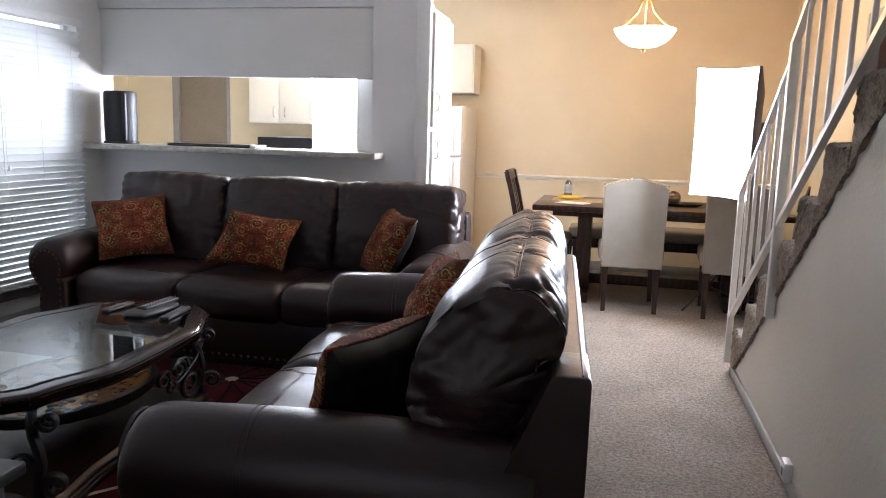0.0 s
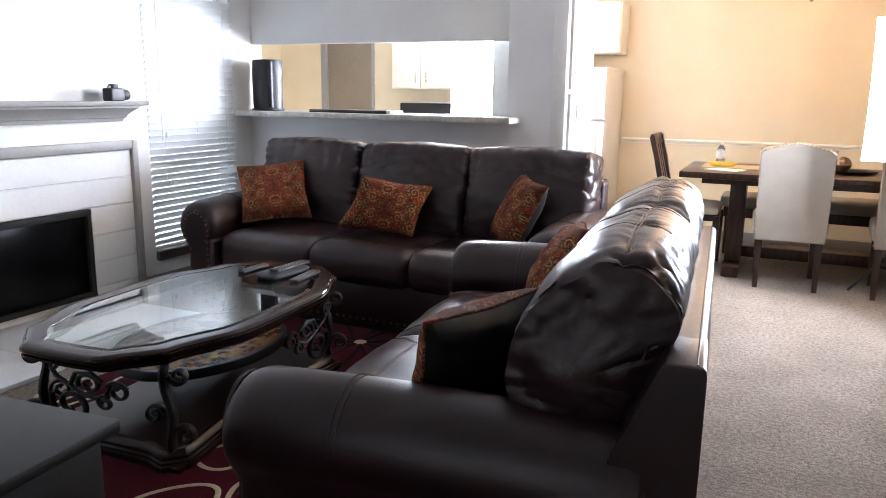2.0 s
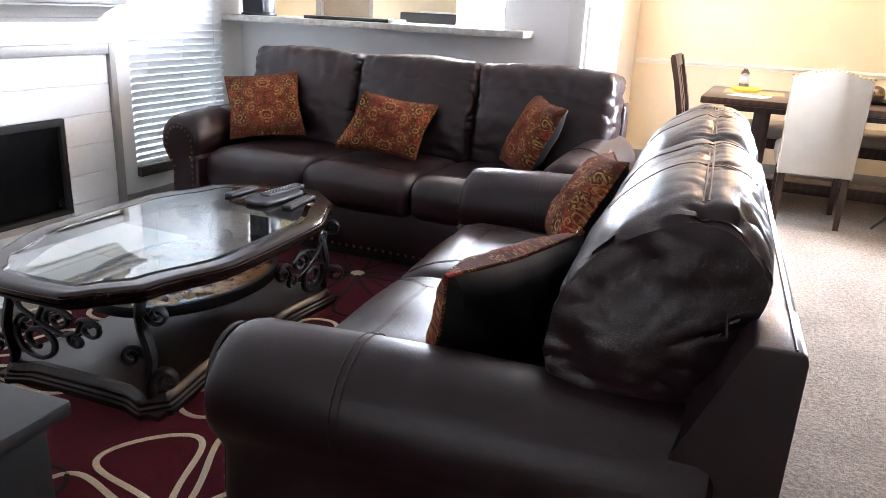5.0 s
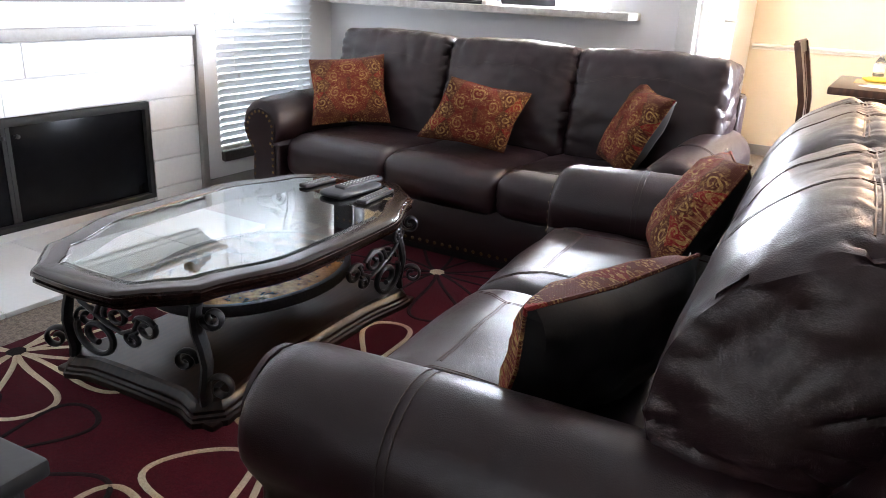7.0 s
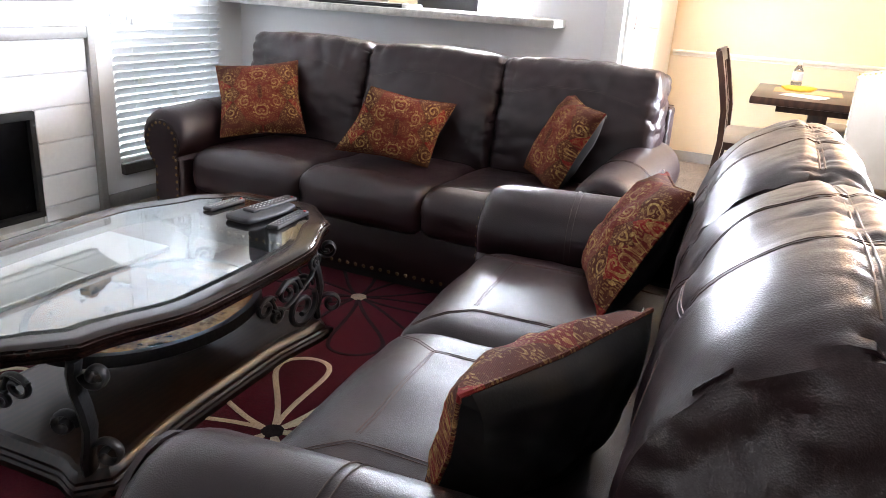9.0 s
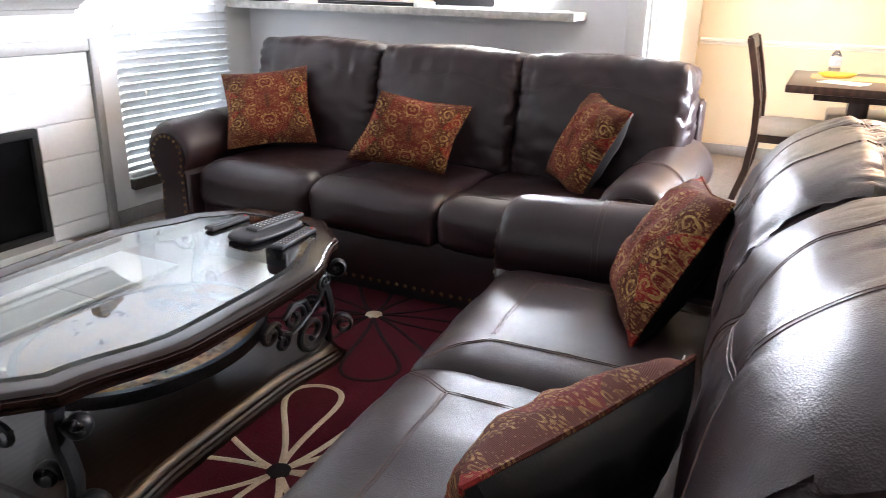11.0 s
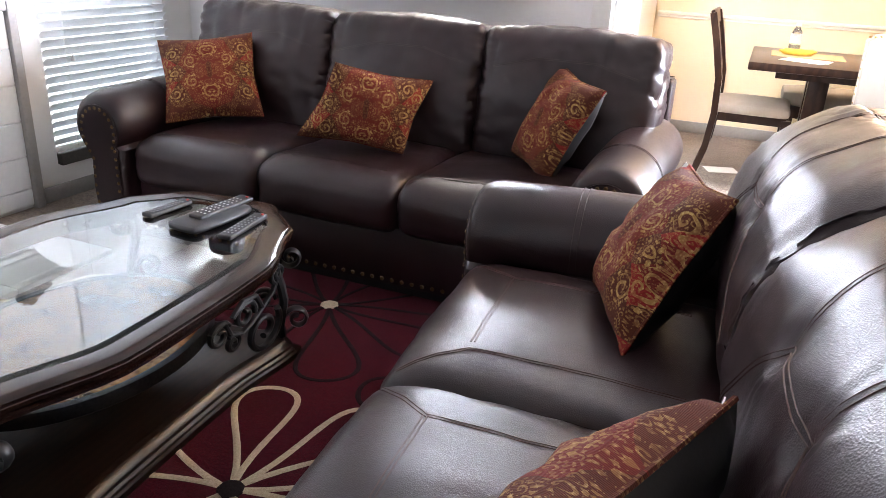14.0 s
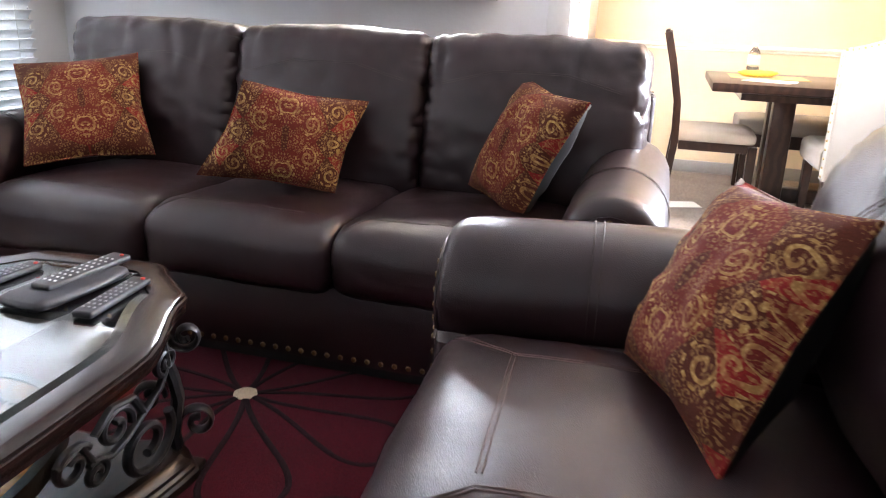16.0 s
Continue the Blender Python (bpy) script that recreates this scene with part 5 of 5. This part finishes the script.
part("cap", lathe([(0.014, 0.163), (0.0145, 0.166), (0.0145, 0.178), (0.012, 0.18)], 14), TRIM_WHITE, bt)
pm = tagged(part("placemat", box(0.22, 0.62, 6.36, 6.66, 0.7602, 0.764, 0.001), PLACEMAT), "tan woven placemat on the dining table", "placemat")
ba = holder("bananas", pose(0.36, 6.46, 0.764), "two ripe yellow bananas on the placemat", "fruit")
for k in range(2):
    part("banana", tube([(-0.10 + 0.02 * k, 0.03 * k, 0.024), (-0.07, -0.01 + 0.034 * k, 0.019), (0.0, -0.025 + 0.036 * k, 0.019), (0.07, -0.005 + 0.03 * k, 0.02), (0.105, 0.025 + 0.02 * k, 0.026)], 0.036, seg=10, taper=lambda t: 0.25 + 0.75 * math.sin(math.pi * min(1, max(0, t))) ** 0.4), BANANA, ba)
pp_ = holder("papers", pose(0.40, 6.22, 0.7605, 0, 0, -22), "loose white printed papers on the dining table", "paper")
part("sheet", box(-0.12, 0.12, -0.08, 0.08, 0.0, 0.002), PAPER, pp_)
part("sheet", moved(box(-0.11, 0.11, -0.075, 0.075, 0.0022, 0.004), pose(0.02, 0.015, 0, 0, 0, 9)), PAPER, pp_)
tr_ = holder("serving_tray", pose(1.20, 6.42, 0.7605), "low dark oval tray on the dining table", "tray")
part("dish", loft([[(rx * math.cos(2 * math.pi * i / 28), 0.55 * rx * math.sin(2 * math.pi * i / 28), z) for i in range(28)] for rx, z in ((0.15, 0.0), (0.19, 0.012), (0.20, 0.022), (0.185, 0.020), (0.15, 0.008))]), BLACK_WOOD, tr_)
bl_ = holder("bronze_sphere", pose(1.17, 6.42, 0.769), "bronze decorative sphere in the tray", "ornament")
sb = bmesh.new()
bmesh.ops.create_uvsphere(sb, u_segments=24, v_segments=14, radius=0.055)
part("ball", moved(sb, pose(0, 0, 0.0545)), BRONZE, bl_)
part("band", lathe([(0.0555, 0.048), (0.0565, 0.052), (0.0565, 0.058), (0.0555, 0.062)], 24), BRASS, bl_)
pf = tagged(part("floor_paper", moved(box(-0.10, 0.10, -0.07, 0.07, 0.0, 0.002), pose(0.06, 6.52, 0.001, 0, 0, 20)), PAPER), "sheet of white paper lying on the floor", "paper")

# kitchen ceiling light
kl = holder("ceiling_light", pose(-2.0, 6.35, 2.545), "white fluorescent ceiling light in the kitchen", "ceiling light")
part("housing", box(-0.65, 0.65, -0.16, 0.16, 0.02, 0.054, 0.006), TRIM_WHITE, kl)
part("diffuser", box(-0.62, 0.62, -0.14, 0.14, 0.0, 0.018, 0.006), glow_mat("tube_diffuser", (1.0, 0.93, 0.80), 4.0), kl)

# pendant lamp
pl = holder("pendant_lamp", pose(0.842, 5.61, 0), "nickel pendant lamp with a lit alabaster glass bowl", "lamp")
part("bowl", loft([[(r * math.cos(2 * math.pi * i / 40), r * math.sin(2 * math.pi * i / 40), z) for i in range(40)] for r, z in ((0.02, 1.880), (0.09, 1.892), (0.15, 1.925), (0.185, 1.965), (0.202, 2.0), (0.196, 2.0), (0.178, 1.968), (0.145, 1.931), (0.088, 1.899), (0.02, 1.888))]), BOWL_GLOW, pl, "glowing alabaster glass bowl")
part("finial", lathe([(0.003, 1.848), (0.012, 1.855), (0.014, 1.862), (0.006, 1.868), (0.022, 1.874), (0.024, 1.88), (0.01, 1.884)], 16), BRASS, pl)
for k in range(3):
    a = radians(90 + 120 * k)
    part("arm", tube([(0.195 * math.cos(a), 0.195 * math.sin(a), 2.0), (0.13 * math.cos(a), 0.13 * math.sin(a), 2.035), (0.06 * math.cos(a), 0.06 * math.sin(a), 2.11), (0.025 * math.cos(a), 0.025 * math.sin(a), 2.20), (0.012 * math.cos(a), 0.012 * math.sin(a), 2.27)], 0.011, seg=8), BRASS, pl)
part("stem", tube([(0, 0, 2.24), (0, 0, 2.57)], 0.014, seg=10), BRASS, pl)
part("canopy", lathe([(0.012, 2.53), (0.05, 2.56), (0.062, 2.59), (0.062, 2.599)], 24), BRASS, pl)


def softbox(m, w, h, stand, label, glow):
    """A photographic softbox on a tripod; its diffuser faces -y."""
    s = holder("softbox_light", m, label, "studio light", "softbox lights")
    k = 10

    def rim(sc, y, pinch=0.045):
        pts = []
        for side in range(4):
            for i in range(k):
                t = -1 + 2 * i / k
                a, b = ((t, -1), (1, t), (-t, 1), (-1, -t))[side]
                fx = 1 - pinch * (1 - b * b) if abs(a) == 1 else 1
                fz = 1 - pinch * 0.6 * (1 - a * a) if abs(b) == 1 else 1
                pts.append((a * w / 2 * sc * fx, y, b * h / 2 * sc * fz))
        return pts
    part("diffuser", loft([rim(0.985, -0.012), rim(0.985, -0.006)]), glow, s, "bright white fabric diffuser")
    part("shell", loft([rim(1.0, -0.006), rim(1.0, 0.03), rim(0.62, 0.22), rim(0.22, 0.34), rim(0.2, 0.36)]), BLACK_CLOTH, s, "black fabric shell")
    part("lamp_head", box(-0.05, 0.05, 0.355, 0.50, -0.06, 0.06, 0.01), BLACK_PLASTIC, s)
    zf = -stand
    part("pole", tube([(0, 0.42, zf + 0.12), (0, 0.42, -0.05)], 0.024, seg=10), BLACK_PLASTIC, s)
    part("collar", lathe([(0.022, 0), (0.024, 0.01), (0.024, 0.05), (0.02, 0.06)], 12, (0, 0.42, zf + 0.50)), BLACK_PLASTIC, s)
    for a in (205, 325, 85):
        c, q = math.cos(radians(a)), math.sin(radians(a))
        part("leg", tube([(0.02 * c, 0.42 + 0.02 * q, zf + 0.52), (0.42 * c, 0.42 + 0.42 * q, zf + 0.006)], 0.017, seg=8), BLACK_PLASTIC, s)
        part("strut", tube([(0.02 * c, 0.42 + 0.02 * q, zf + 0.14), (0.26 * c, 0.42 + 0.26 * q, zf + 0.215)], 0.012, seg=6), BLACK_PLASTIC, s)
    return s


softbox(pose(1.37, 5.42, 1.325, 3, 1.5, -40), 0.43, 0.84, 1.325, "lit white softbox on a black tripod by the stairs", SOFTBOX_GLOW)
softbox(pose(-1.47, 6.25, 1.40, 2, -1, 6), 0.66, 0.84, 1.40, "lit white softbox on a black tripod in the kitchen", KITCHEN_GLOW)

# ---- stairs ----
stairs = holder("stairs", pose(0, 0, 0), "carpeted staircase rising along the wall", "stairs", kind="structure")
RISE, RUN = 0.2055, 0.2945
for i in range(12):
    y1 = 4.565 - RUN * i
    z = RISE * (i + 1) + 0.055
    bmS = box(1.395, 2.195, y1 - RUN - 0.03, y1, z - 0.19, z, 0.022, 3)
    for v in bmS.verts:
        if v.co.z < z - 0.10:
            v.co.z = max(0.0, 0.70 * (4.58 - v.co.y) - 0.04)
    bmesh.ops.subdivide_edges(bmS, edges=[e for e in bmS.edges if e.calc_length() > 0.1], cuts=15, use_grid_fill=True)
    for v in bmS.verts:
        v.co += Vector((0.010, 0.014, 0.012)) * noise.noise(v.co * 17) + Vector((0.010, 0.008, 0.008)) * noise.noise(v.co * 62)
    part("tread", bmS, CARPET, stairs, "beige carpeted tread")
rail = holder("stair_railing", pose(0, 0, 0), "white enamelled metal stair railing with square balusters", "railing")
XR = 1.385


def bar_between(y0, z0, y1, z1, w, h, name):
    part(name, tube([(XR, y0, z0), (XR, y1, z1)], w, h, 4), RAIL_PAINT, rail)


def post(y, z0, z1, w, name):
    part(name, box(XR - w / 2, XR + w / 2, y - w / 2, y + w / 2, z0, z1, 0.003), RAIL_PAINT, rail)


low = lambda y: 0.315 + (4.60 - y) * 0.640
high1 = lambda y: 1.0 + (4.60 - y) * 0.64
high2 = lambda y: 1.66 + (3.68 - y) * 0.68
bar_between(4.62, low(4.62), 0.9, low(0.9), 0.026, 0.026, "bottom_rail")
bar_between(4.63, high1(4.63), 3.62, high1(3.62), 0.030, 0.023, "hand_rail")
bar_between(3.67, high2(3.67), 0.9, high2(0.9), 0.030, 0.023, "hand_rail")
post(4.60, 0.05, 1.01, 0.032, "newel_post")
post(3.63, 0.54, 1.69, 0.038, "newel_post")
for k in range(1, 5):
    y = 4.60 - 0.194 * k
    post(y, low(y), high1(y), 0.017, "baluster")
for k in range(1, 14):
    y = 3.63 - 0.194 * k
    post(y, low(y), high2(y), 0.017, "baluster")
outl = holder("wall_outlet", pose(1.405, 3.11, 0.075), "white electrical outlet box on the stair wall skirting", "outlet")
part("plate", box(-0.03, 0.0, -0.035, 0.035, -0.03, 0.045, 0.006), TRIM_WHITE, outl)
part("socket", box(-0.033, -0.03, -0.012, 0.012, -0.01, 0.02, 0.001), GREY_PLASTIC, outl)
